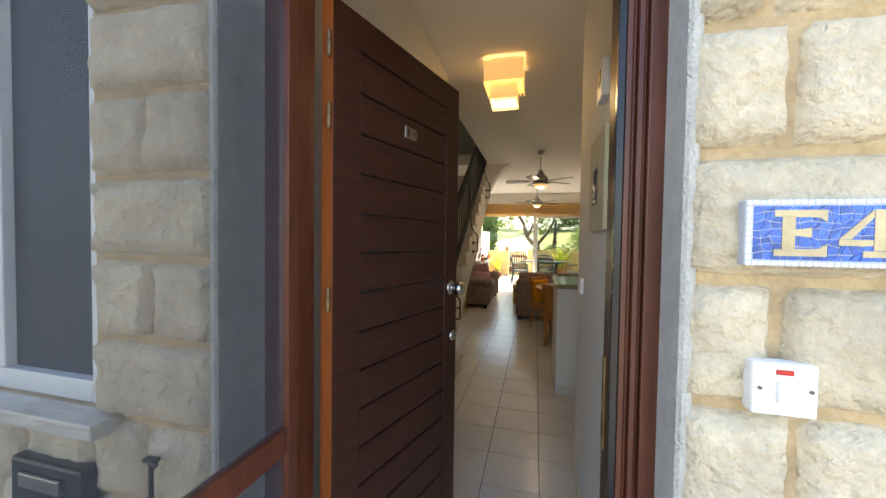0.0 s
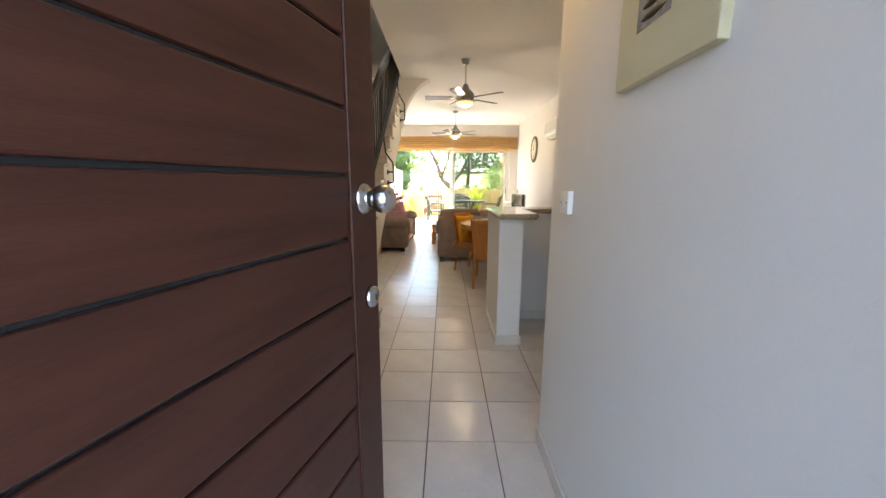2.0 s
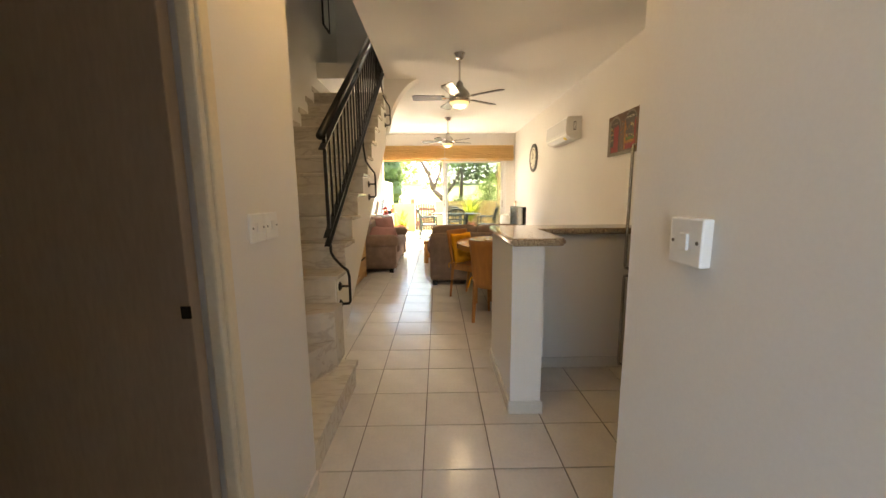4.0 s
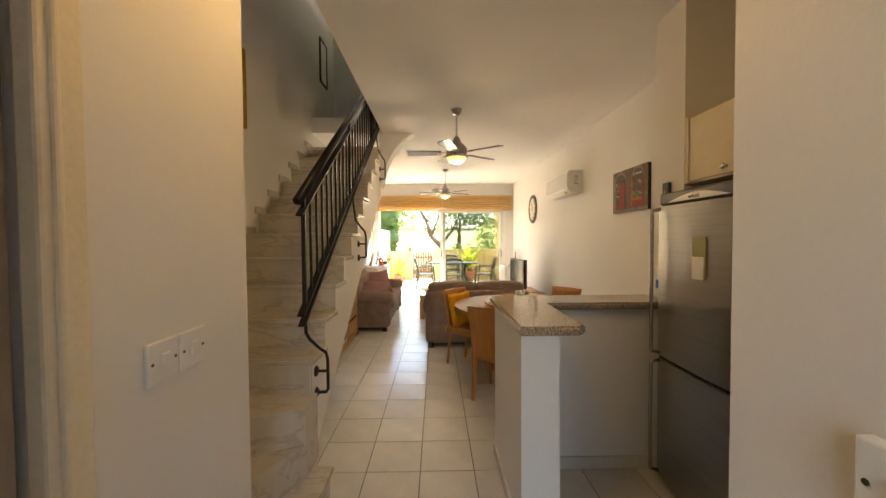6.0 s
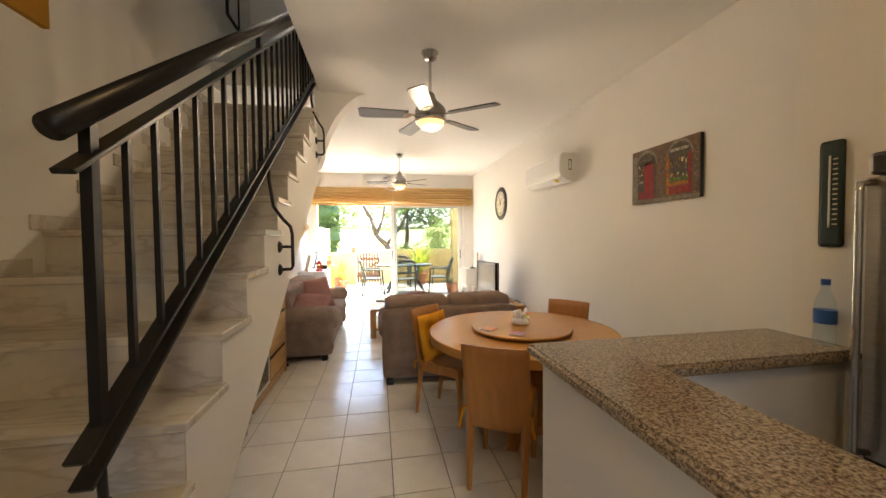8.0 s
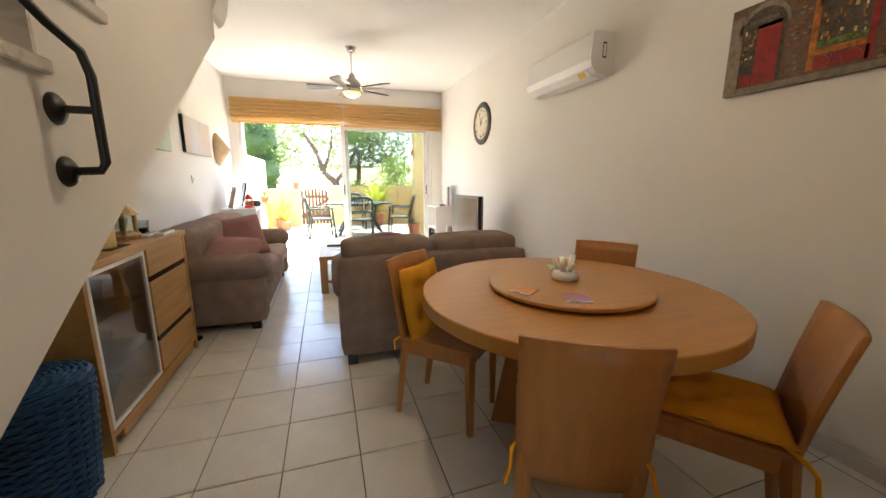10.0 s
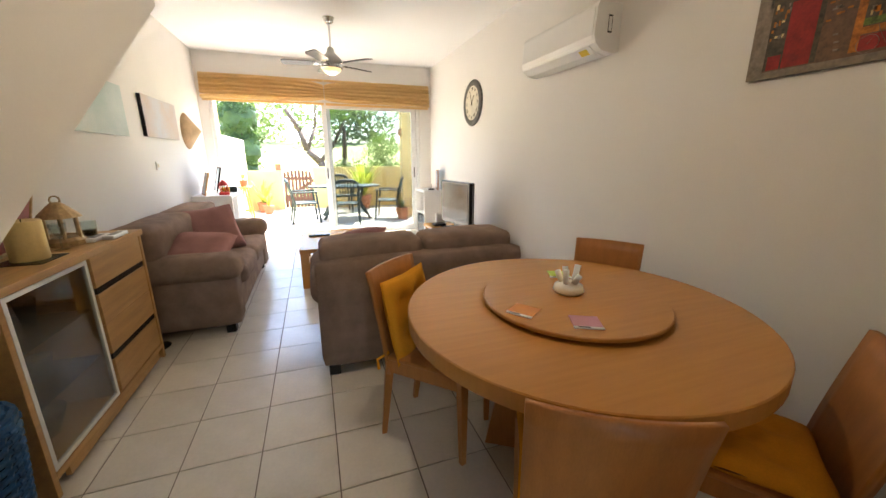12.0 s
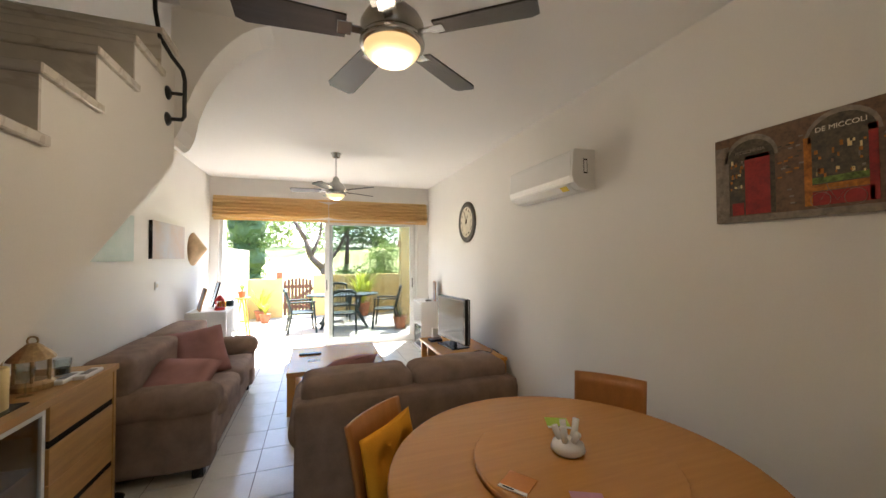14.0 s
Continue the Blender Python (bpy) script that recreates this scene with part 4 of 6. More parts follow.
def curved_back(w, z0, z1, lean0, lean1, thick=0.018, bow=0.026, flare=0.022):
    """A bent plywood back, hollow towards the sitter, leaning away and wider at the top."""
    bm = bmesh.new()
    nx, nz = 12, 8
    front, rear = {}, {}
    for i in range(nx + 1):
        for k in range(nz + 1):
            u, v = i / nx * 2 - 1, k / nz
            ww = w / 2 - flare * (1 - v) * 0.5
            x = u * ww
            z = z0 + (z1 - z0) * v
            y = lean0 + (lean1 - lean0) * v ** 1.3 - bow * (1 - u * u)
            front[i, k] = bm.verts.new((x, y + thick / 2, z))
            rear[i, k] = bm.verts.new((x, y - thick / 2, z))
    for i in range(nx):
        for k in range(nz):
            bm.faces.new((front[i, k], front[i, k + 1], front[i + 1, k + 1], front[i + 1, k]))
            bm.faces.new((rear[i, k], rear[i + 1, k], rear[i + 1, k + 1], rear[i, k + 1]))
    for k in range(nz):
        bm.faces.new((front[0, k], rear[0, k], rear[0, k + 1], front[0, k + 1]))
        bm.faces.new((front[nx, k], front[nx, k + 1], rear[nx, k + 1], rear[nx, k]))
    for i in range(nx):
        bm.faces.new((front[i, nz], rear[i, nz], rear[i + 1, nz], front[i + 1, nz]))
        bm.faces.new((front[i, 0], front[i + 1, 0], rear[i + 1, 0], rear[i, 0]))
    bmesh.ops.recalc_face_normals(bm, faces=bm.faces)
    return bm


def puffed(w, d, t, tufts=(), n=18, sag=0.0):
    """A cushion lying in its own xy plane, thick in the middle, pinched at tufts."""
    bm = bmesh.new()
    g = {}
    for s in (1, -1):
        for i in range(n + 1):
            for k in range(n + 1):
                u, v = i / n * 2 - 1, k / n * 2 - 1
                e = max(0.0, (1 - abs(u) ** 3.2) * (1 - abs(v) ** 3.2)) ** 0.5
                z = t / 2 * e
                for a, b in tufts:
                    z -= t * 0.42 * math.exp(-((u - a) ** 2 + (v - b) ** 2) * 22)
                z += 0.06 * t * noise.noise(Vector((u * 2.2, v * 2.2, s * 3.0 + w * 9)))
                cx = 1 - 0.05 * (1 - abs(v)) * abs(u) ** 6
                cy = 1 - 0.05 * (1 - abs(u)) * abs(v) ** 6
                g[s, i, k] = bm.verts.new((u * w / 2 * cx, v * d / 2 * cy, s * max(z, 0.002) + sag * u * u))
    for s in (1, -1):
        for i in range(n):
            for k in range(n):
                q = (g[s, i, k], g[s, i + 1, k], g[s, i + 1, k + 1], g[s, i, k + 1])
                bm.faces.new(q if s > 0 else tuple(reversed(q)))
    bmesh.ops.remove_doubles(bm, verts=bm.verts, dist=0.0045)
    return bm


def dining_chair(m):
    c = thing("dining_chair", "honey-stained wooden dining chair with bent plywood back", "chair", group="chairs round the dining table")
    part("backrest", curved_back(CW, 0.36, 0.85, -0.19, -0.275), CHAIRWOOD, c, smooth=True)
    part("seat", bx(-CW / 2 + 0.01, CW / 2 - 0.01, -0.19, 0.21, SEAT_Z - 0.02, SEAT_Z, 0.006), CHAIRWOOD, c)
    for x in (-1, 1):
        part("apron", bx(x * (CW / 2 - 0.028) - 0.01, x * (CW / 2 - 0.028) + 0.01, -0.17, 0.18, SEAT_Z - 0.085, SEAT_Z - 0.021), CHAIRWOOD, c)
        bm = bmesh.new()
        cyl(bm, (x * (CW / 2 - 0.03), 0.185, 0), (x * (CW / 2 - 0.028), 0.178, SEAT_Z - 0.021), 0.017, 0.028, 4)
        part("leg", bm, CHAIRWOOD, c)
        bm = bmesh.new()
        cyl(bm, (x * (CW / 2 - 0.035), -0.245, 0), (x * (CW / 2 - 0.032), -0.19, SEAT_Z - 0.021), 0.017, 0.028, 4)
        part("leg", bm, CHAIRWOOD, c)
    part("apron", bx(-CW / 2 + 0.04, CW / 2 - 0.04, 0.165, 0.185, SEAT_Z - 0.085, SEAT_Z - 0.021), CHAIRWOOD, c)
    c.matrix_world = m
    return c


def facing(px, py, dx, dy, back=0.27):
    """Pose of a chair whose backrest's top centre is over (px, py) and which looks along (dx, dy)."""
    l = math.hypot(dx, dy)
    a = math.degrees(math.atan2(-dx / l, dy / l))
    return pose(px + dx / l * back, py + dy / l * back, 0, 0, 0, a)


CH = [facing(0.34, 5.00, 0.504, 0.864), facing(0.115, 6.20, 0.70, -0.71), facing(1.457, 6.205, -0.78, -0.62), facing(1.17, 4.91, -0.61, 0.79)]
c0 = dining_chair(CH[0])
for m in CH[1:]:
    copy_thing(c0, m)
T4 = [(-0.4, -0.4), (0.4, -0.4), (-0.4, 0.4), (0.4, 0.4), (0, 0)]


def chair_cushion(m, upright):
    c = thing("chair_cushion", "tufted orange cotton cushion tied to a dining chair", "cushion", group="orange chair cushions")
    pm = Matrix.Translation((0, -0.170, 0.615)) @ Matrix.Rotation(radians(80 + 22), 4, "X") if upright else Matrix.Translation((0, -0.005, SEAT_Z + 0.026))
    bm = puffed(0.375, 0.40, 0.085, T4)
    bmesh.ops.transform(bm, matrix=pm, verts=bm.verts)
    part("pad", bm, ORANGE, c, smooth=True)
    for x in (-0.165, 0.165):
        if upright:
            part("tie", tube([(x, -0.19, 0.47), (x * 1.1, -0.215, 0.45), (x * 1.14, -0.24, 0.43), (x * 1.18, -0.23, 0.385)], 0.007, 6), ORANGE, c)
        else:
            part("tie", tube([(x, -0.17, 0.47), (x * 1.18, -0.215, 0.455), (x * 1.2, -0.245, 0.42), (x * 1.28, -0.25, 0.36)], 0.007, 6), ORANGE, c)
    c.matrix_world = m


chair_cushion(CH[1], True)
chair_cushion(CH[3], False)
chair_cushion(CH[0], False)
chair_cushion(CH[2], False)

CERAM = material("white_glazed_ceramic", (0.82, 0.80, 0.74), 0.2, var=0.03, bump=0.02)
sw = thing("ceramic_figure", "white glazed ceramic napkin holder on the turntable", "ornament", Matrix.Translation((0.79, 5.73, 0.7812)))
bm = lathe([(0, 0), (0.055, 0), (0.065, 0.012), (0.058, 0.035), (0.03, 0.05), (0, 0.055)], 24)
for a, h_, r in ((0.2, 0.115, 0.05), (1.3, 0.10, 0.052), (2.6, 0.095, 0.05), (3.7, 0.11, 0.045), (4.9, 0.085, 0.05)):
    b2 = tube([(0.02 * math.cos(a), 0.02 * math.sin(a), 0.03), (0.04 * math.cos(a), 0.04 * math.sin(a), 0.07), (r * math.cos(a), r * math.sin(a), h_)], 0.013, 8)
    me_ = bpy.data.meshes.new("tmp")
    b2.to_mesh(me_)
    b2.free()
    bm.from_mesh(me_)
    bpy.data.meshes.remove(me_)
part("figure", bm, CERAM, sw, smooth=True)
for (x, y, r, col, nm) in ((0.50, 5.62, -20, (0.72, 0.30, 0.08), "orange"), (0.655, 5.46, 8, (0.55, 0.28, 0.34), "mauve"), (0.90, 5.94, 10, (0.42, 0.55, 0.06), "green")):
    cd = thing("coaster_card", nm + " paper sample card lying on the turntable", "card", pose(x, y, 0.7812, 0, 0, r - 35), group="cards on the turntable")
    part("card", bx(-0.05, 0.05, -0.035, 0.05, 0, 0.004, 0.0006, 1), material("card_" + nm, col, 0.6, var=0.04), cd)
    part("white_band", bx(-0.05, 0.05, -0.05, -0.0355, 0, 0.004, 0.0006, 1), WHITEP, cd)
    part("print_bar", bx(-0.035, 0.005, -0.046, -0.040, 0.004, 0.0044), BLACKP, cd)

# ---- living ----
def loose(bm, amount, freq, seed):
    for v in bm.verts:
        v.co += Vector((noise.noise(v.co * freq + Vector((seed, 0, 0))), noise.noise(v.co * freq + Vector((0, seed, 0))), noise.noise(v.co * freq + Vector((0, 0, seed))))) * amount
    return bm


def soft_box(x0, x1, y0, y1, z0, z1, r, seed=1.0, amount=0.012, plump=0.04):
    bm = bmesh.new()
    bmesh.ops.create_cube(bm, size=1)
    bmesh.ops.subdivide_edges(bm, edges=bm.edges, cuts=9, use_grid_fill=True)
    sx, sy, sz = (x1 - x0) / 2, (y1 - y0) / 2, (z1 - z0) / 2
    r = min(r, sx, sy, sz)
    for v in bm.verts:
        p = Vector((v.co.x * 2 * sx, v.co.y * 2 * sy, v.co.z * 2 * sz))
        q = Vector((max(-sx + r, min(sx - r, p.x)), max(-sy + r, min(sy - r, p.y)), max(-sz + r, min(sz - r, p.z))))
        d = p - q
        if d.length > 1e-6:
            p = q + d.normalized() * r
        puff = plump * min(sx, sy, sz)
        p.z += puff * (1 - (p.x / sx) ** 2) * (1 - (p.y / sy) ** 2) * (1 if p.z > 0 else 0)
        v.co = p + Vector(((x0 + x1) / 2, (y0 + y1) / 2, (z0 + z1) / 2))
    return loose(bm, amount, 5.0, seed)


def sofa(name, label, length, depth, m, back_h, seats=2):
    """Local frame: the seat looks along +y, the back stands at y = 0, x runs along the length."""
    s = thing(name, label, "sofa", group="sofas")
    arm = 0.26
    part("base", soft_box(0.03, length - 0.03, 0.02, depth - 0.06, 0.07, 0.36, 0.04, 2.0, 0.006), FABRIC, s, smooth=True)
    part("back_frame", soft_box(0.0, length, 0.0, 0.20, 0.07, back_h - 0.075, 0.045, 3.0, 0.006), FABRIC, s, smooth=True)
    sw_ = (length - 2 * arm) / seats
    for k in range(seats):
        part("seat_cushion", soft_box(arm + sw_ * k + 0.005, arm + sw_ * (k + 1) - 0.005, 0.20, depth, 0.30, 0.48, 0.07, 4.0 + k, 0.012), FABRIC, s, smooth=True)
        a = arm * 0.12
        bw = (length - 2 * a) / seats
        part("back_cushion", soft_box(a + bw * k + 0.002, a + bw * (k + 1) - 0.002, 0.09, 0.40, 0.42, back_h + 0.02, 0.06, 7.0 + k, 0.008, 0.015), FABRIC, s, smooth=True)
    for x0 in (-0.02, length - arm + 0.02):
        part("arm_front", soft_box(x0 + 0.025, x0 + arm - 0.02, 0.12, depth - 0.03, 0.07, 0.52, 0.04, 9.0, 0.006), FABRIC, s, smooth=True)
        part("armrest", soft_box(x0 - 0.02, x0 + arm + 0.01, 0.10, depth + 0.01, 0.42, 0.63, 0.10, 11.0 + x0, 0.010), FABRIC, s, smooth=True)
    for x in (0.07, length - 0.07):
        for y in (0.08, depth - 0.12):
            part("foot", bx(x - 0.035, x + 0.035, y - 0.035, y + 0.035, 0, 0.072, 0.004), BLACKP, s)
    s.matrix_world = m
    return s


sofa("sofa", "taupe fabric two-seat sofa seen beside the dining table", 1.37, 0.95, pose(-0.25, 6.62, 0), 0.83)
# local +y looks along world +x
sofa("sofa", "taupe fabric sofa against the white wall with pink cushions", 1.92, 0.90, pose(XL + 0.03, 9.42, 0, 0, 0, -90), 0.84)
for (x, y, z, rx, ry, rz, w_) in ((-1.12, 7.82, 0.615, 24, 4, -6, 0.45), (-1.17, 8.50, 0.665, 10, 62, -52, 0.46)):
    pw = thing("throw_pillow", "dusty pink fabric throw pillow lying on the sofa", "pillow", pose(x, y, z, rx, ry, rz), group="pink pillows")
    part("pillow", puffed(w_, w_, 0.17, n=16), PINKFAB, pw, smooth=True)
pw = thing("throw_pillow", "dusty pink fabric throw pillow lying on the sofa", "pillow", pose(0.05, 7.30, 0.66, -50, 0, 30), group="pink pillows")
part("pillow", puffed(0.42, 0.42, 0.15, n=16), PINKFAB, pw, smooth=True)

ct = thing("coffee_table", "low beech coffee table with broad legs and lower shelf", "coffee table")
part("top", bx(-0.41, 0.56, 8.36, 9.38, 0.38, 0.425, 0.004), BEECH, ct)
for x in (-0.37, 0.48):
    for y in (8.41, 9.25):
        part("leg", bx(x - 0.035, x + 0.045, y - 0.04, y + 0.06, 0, 0.38, 0.003), BEECH, ct)
part("shelf", bx(-0.36, 0.51, 8.44, 9.3, 0.10, 0.13, 0.003), BEECH, ct)
for nm, lab, a, mt in (("remote_control", "black television remote lying on the coffee table", (-0.32, -0.08, 8.98, 9.03, 0.4255, 0.444), BLACKP), ("paper_slip", "small white paper slip on the coffee table", (-0.22, -0.10, 8.70, 8.78, 0.4255, 0.428), WHITEP)):
    r_ = thing(nm, lab, nm.replace("_", " "))
    part("body", bx(*a, 0.0008, 1), mt, r_)

ts = thing("tv_stand", "low beech television stand with open shelf", "tv stand")
part("top", bx(1.18, 1.82, 8.02, 9.27, 0.42, 0.455, 0.003), BEECH, ts)
part("bottom", bx(1.20, 1.82, 8.04, 9.25, 0.04, 0.07, 0.002), BEECH, ts)
part("shelf", bx(1.22, 1.80, 8.06, 8.95, 0.24, 0.258, 0.002), BEECH, ts)
for y in (8.03, 8.95, 9.23):
    part("side", bx(1.20, 1.81, y, y + 0.025, 0, 0.419, 0.002), BEECH, ts)
part("back", bx(1.805, 1.82, 8.06, 9.23, 0.07, 0.418), BEECH, ts)
tv = thing("television", "black flat-screen television on a glossy stand", "television")
SCREEN = material("tv_glass", (0.010, 0.011, 0.013), 0.10, spec=0.18, var=0.03, bump=0)
tvw = 0.70
part("case", bx(-tvw / 2, tvw / 2, -0.035, 0.04, 0.07, 0.60, 0.012), BLACKP, tv)
part("screen", bx(-tvw / 2 + 0.035, tvw / 2 - 0.035, 0.0402, 0.043, 0.125, 0.57), SCREEN, tv, "dark glossy screen")
part("neck", bx(-0.06, 0.06, -0.02, 0.02, 0.015, 0.075, 0.004), BLACKP, tv)
part("foot", bx(-0.20, 0.20, -0.12, 0.12, 0.0, 0.018, 0.007), BLACKP, tv)
part("trim", bx(-tvw / 2 - 0.001, tvw / 2 + 0.001, -0.012, -0.006, 0.075, 0.595), CHROME, tv)
tv.matrix_world = pose(1.448, 8.69, 0.456, 0, 0, 98)
rt = thing("router_box", "small white router box standing on the television stand", "router")
part("case", bx(1.32, 1.44, 9.12, 9.17, 0.456, 0.60, 0.008), WHITEP, rt)
sb = thing("set_top_box", "small black box with cables on the television stand", "box")
part("case", bx(1.24, 1.40, 8.95, 9.08, 0.456, 0.49, 0.004), BLACKP, sb)
cbl = thing("cable_bundle", "tangled black cables behind the television", "cable")
part("cable", tube([(1.50, 8.28, 0.47), (1.56, 8.22, 0.50), (1.64, 8.27, 0.48), (1.70, 8.18, 0.475), (1.75, 8.24, 0.50), (1.79, 8.16, 0.47)], 0.006, 6), BLACKP, cbl)


def cube_shelf(name, label, x0, x1, y0, y1, h, open_side, cells):
    s = thing(name, label, "shelf unit")
    t = 0.03
    part("top", bx(x0, x1, y0, y1, h - t, h, 0.002), WHITEP, s)
    part("bottom", bx(x0, x1, y0, y1, 0.0, t, 0.002), WHITEP, s)
    part("side", bx(x0, x1, y0, y0 + t, t, h - t), WHITEP, s)
    part("side", bx(x0, x1, y1 - t, y1, t, h - t), WHITEP, s)
    part("back", bx(x1 - 0.01, x1, y0 + t, y1 - t, t, h - t) if open_side < 0 else bx(x0, x0 + 0.01, y0 + t, y1 - t, t, h - t), WHITEP, s)
    part("divider", bx(x0 + 0.011, x1 - 0.011, y0 + t, y1 - t, h / 2 - 0.01, h / 2 + 0.01), WHITEP, s)
    if cells > 1:
        part("divider", bx(x0 + 0.011, x1 - 0.011, (y0 + y1) / 2 - 0.01, (y0 + y1) / 2 + 0.01, t, h / 2 - 0.01), WHITEP, s)
        part("divider", bx(x0 + 0.011, x1 - 0.011, (y0 + y1) / 2 - 0.01, (y0 + y1) / 2 + 0.01, h / 2 + 0.01, h - t), WHITEP, s)
    return s


cube_shelf("cube_shelf", "white two-high cube shelf with a dark storage box", 1.50, XR - 0.015, 10.30, 10.86, 0.80, -1, 1)
bxs = thing("storage_box", "dark fabric storage box in the white cube shelf", "box")
part("box", bx(1.52, 1.83, 10.34, 10.82, 0.031, 0.36, 0.01), BLACKP, bxs)
cube_shelf("cube_shelf", "white cube shelf beside the sofa carrying frames and a lantern", XL + 0.02, -1.25, 9.95, 10.78, 0.85, 1, 2)


def photo_frame(x, y, z, w_, h_, rz, lean, colf, colp, label):
    f = thing("photo_frame", label, "photo frame")
    for a in ((-w_ / 2, -w_ / 2 + 0.018, 0, h_), (w_ / 2 - 0.018, w_ / 2, 0, h_), (-w_ / 2 + 0.018, w_ / 2 - 0.018, 0, 0.018), (-w_ / 2 + 0.018, w_ / 2 - 0.018, h_ - 0.018, h_)):
        part("frame", bx(a[0], a[1], -0.010, 0.010, a[2], a[3], 0.002, 1), colf, f)
    part("print", bx(-w_ / 2 + 0.018, w_ / 2 - 0.018, -0.004, 0.004, 0.018, h_ - 0.018), colp, f)
    f.matrix_world = pose(x, y, z, lean, 0, rz)
    return f


PRINTB = material("blue_print", (0.45, 0.58, 0.68), 0.5, var=0.2, scale=14)
PRINTO = material("orange_blue_print", (0.62, 0.40, 0.25), 0.5, var=0.3, scale=10, second=(0.35, 0.50, 0.60))
PRINTR = material("red_print", (0.45, 0.12, 0.11), 0.6, var=0.3, scale=14, second=(0.25, 0.10, 0.09))
photo_frame(1.78, 10.45, 0.802, 0.24, 0.33, 78, 0, CHAIRWOOD, PRINTB, "framed blue print leaning on the white shelf")
photo_frame(-1.60, 10.10, 0.855, 0.30, 0.30, -70, -14, PALEWOOD, PRINTO, "pale framed print leaning on the white shelf")
photo_frame(-1.55, 10.52, 0.855, 0.24, 0.36, -70, -14, BLACKP, PRINTB, "dark framed print leaning on the white shelf")
orn = thing("small_ornament", "little grey ship ornament on the white shelf", "ornament")
part("hull", bx(1.60, 1.70, 10.36, 10.40, 0.801, 0.83, 0.008), DARKMETAL, orn)
part("mast", rod((1.65, 10.38, 0.83), (1.65, 10.38, 0.90), 0.004), DARKMETAL, orn)


def lantern(x, y, z, r, h_, mat, label):
    l = thing("lantern", label, "lantern", Matrix.Translation((x, y, z)))
    part("base", lathe([(0, 0), (r, 0), (r, 0.02 * h_ / 0.2), (r * 0.8, 0.035 * h_ / 0.2), (0, 0.035 * h_ / 0.2)], 12), mat, l)
    for k in range(6):
        a = k * math.pi / 3
        part("bar", rod((r * 0.8 * math.cos(a), r * 0.8 * math.sin(a), 0.03 * h_ / 0.2), (r * 0.8 * math.cos(a), r * 0.8 * math.sin(a), 0.6 * h_), r * 0.09, n=6), mat, l)
    part("glass", lathe([(r * 0.7, 0.17 * h_), (r * 0.7, 0.6 * h_)], 12), SMOKE, l)
    part("roof", lathe([(0, 0.6 * h_), (r * 1.05, 0.6 * h_), (r * 0.9, 0.68 * h_), (r * 0.45, 0.85 * h_), (r * 0.25, 0.92 * h_), (0, 0.93 * h_)], 12), mat, l)
    part("ring", tube([(r * 0.25 * math.cos(t_), 0, 0.97 * h_ + r * 0.25 * math.sin(t_)) for t_ in [q * 0.6283 for q in range(11)]], r * 0.05, 6), mat, l)


lantern(-1.36, 10.12, 0.852, 0.065, 0.21, REDP, "small red metal lantern on the white shelf")
for (x, y, r, c_) in ((-1.40, 10.40, 0.05, ORANGE), (-1.33, 10.55, 0.055, GREENP)):
    jr = thing("candle_jar", "small coloured glass candle jar on the white shelf", "jar", Matrix.Translation((x, y, 0.851)))
    part("jar", lathe([(0, 0), (r, 0), (r * 1.1, 0.05), (r * 0.9, 0.08), (0, 0.08)], 18), c_, jr, smooth=True)

# sideboard
sbd = thing("sideboard", "pale oak sideboard with smoked glass door and four drawers", "sideboard")
SX, SY0, SY1 = -1.29, 6.14, 7.31
part("top", bx(XL + 0.005, SX + 0.01, SY0 - 0.01, SY1 + 0.01, 0.865, 0.90, 0.003), PALEWOOD, sbd)
part("side", bx(XL + 0.005, SX, SY0, SY0 + 0.028, 0.0, 0.864, 0.002), PALEWOOD, sbd)
part("side", bx(XL + 0.005, SX, SY1 - 0.028, SY1, 0.0, 0.864, 0.002), PALEWOOD, sbd)
part("bottom", bx(XL + 0.005, SX, SY0 + 0.028, SY1 - 0.028, 0.075, 0.105), PALEWOOD, sbd)
part("plinth", bx(SX - 0.02, SX, SY0 + 0.10, SY1 - 0.10, 0.03, 0.074), PALEWOOD, sbd)
part("back", bx(XL + 0.005, XL + 0.015, SY0 + 0.028, SY1 - 0.028, 0.105, 0.864), PALEWOOD, sbd)
part("divider", bx(XL + 0.016, SX - 0.02, 6.705, 6.725, 0.105, 0.864), PALEWOOD, sbd)
for z in (0.35, 0.60):
    part("glass_shelf", bx(XL + 0.02, SX - 0.04, SY0 + 0.03, 6.70, z, z + 0.008), GLASS, sbd)
gd = part("glass_door", bx(SX - 0.012, SX - 0.006, SY0 + 0.05, 6.68, 0.13, 0.84), SMOKE, sbd, "smoked glass door with aluminium edge")
for a in ((SY0 + 0.03, SY0 + 0.05, 0.11, 0.86), (6.68, 6.70, 0.11, 0.86), (SY0 + 0.05, 6.68, 0.11, 0.13), (SY0 + 0.05, 6.68, 0.84, 0.86)):
    part("edge", bx(SX - 0.016, SX - 0.001, *a), ALU, gd)
for z0, z1 in ((0.703, 0.862), (0.502, 0.666), (0.336, 0.499), (0.112, 0.300)):
    part("drawer", bx(SX - 0.020, SX - 0.002, 6.73, SY1 - 0.034, z0, z1, 0.002), PALEWOOD, sbd)
for z0, z1 in ((0.669, 0.700), (0.303, 0.333)):
    part("finger_slot", bx(SX - 0.030, SX - 0.006, 6.73, SY1 - 0.034, z0, z1), BLACKP, sbd, "black recessed finger grip")
WAX = material("yellow_wax", (0.84, 0.64, 0.28), 0.5, var=0.06)
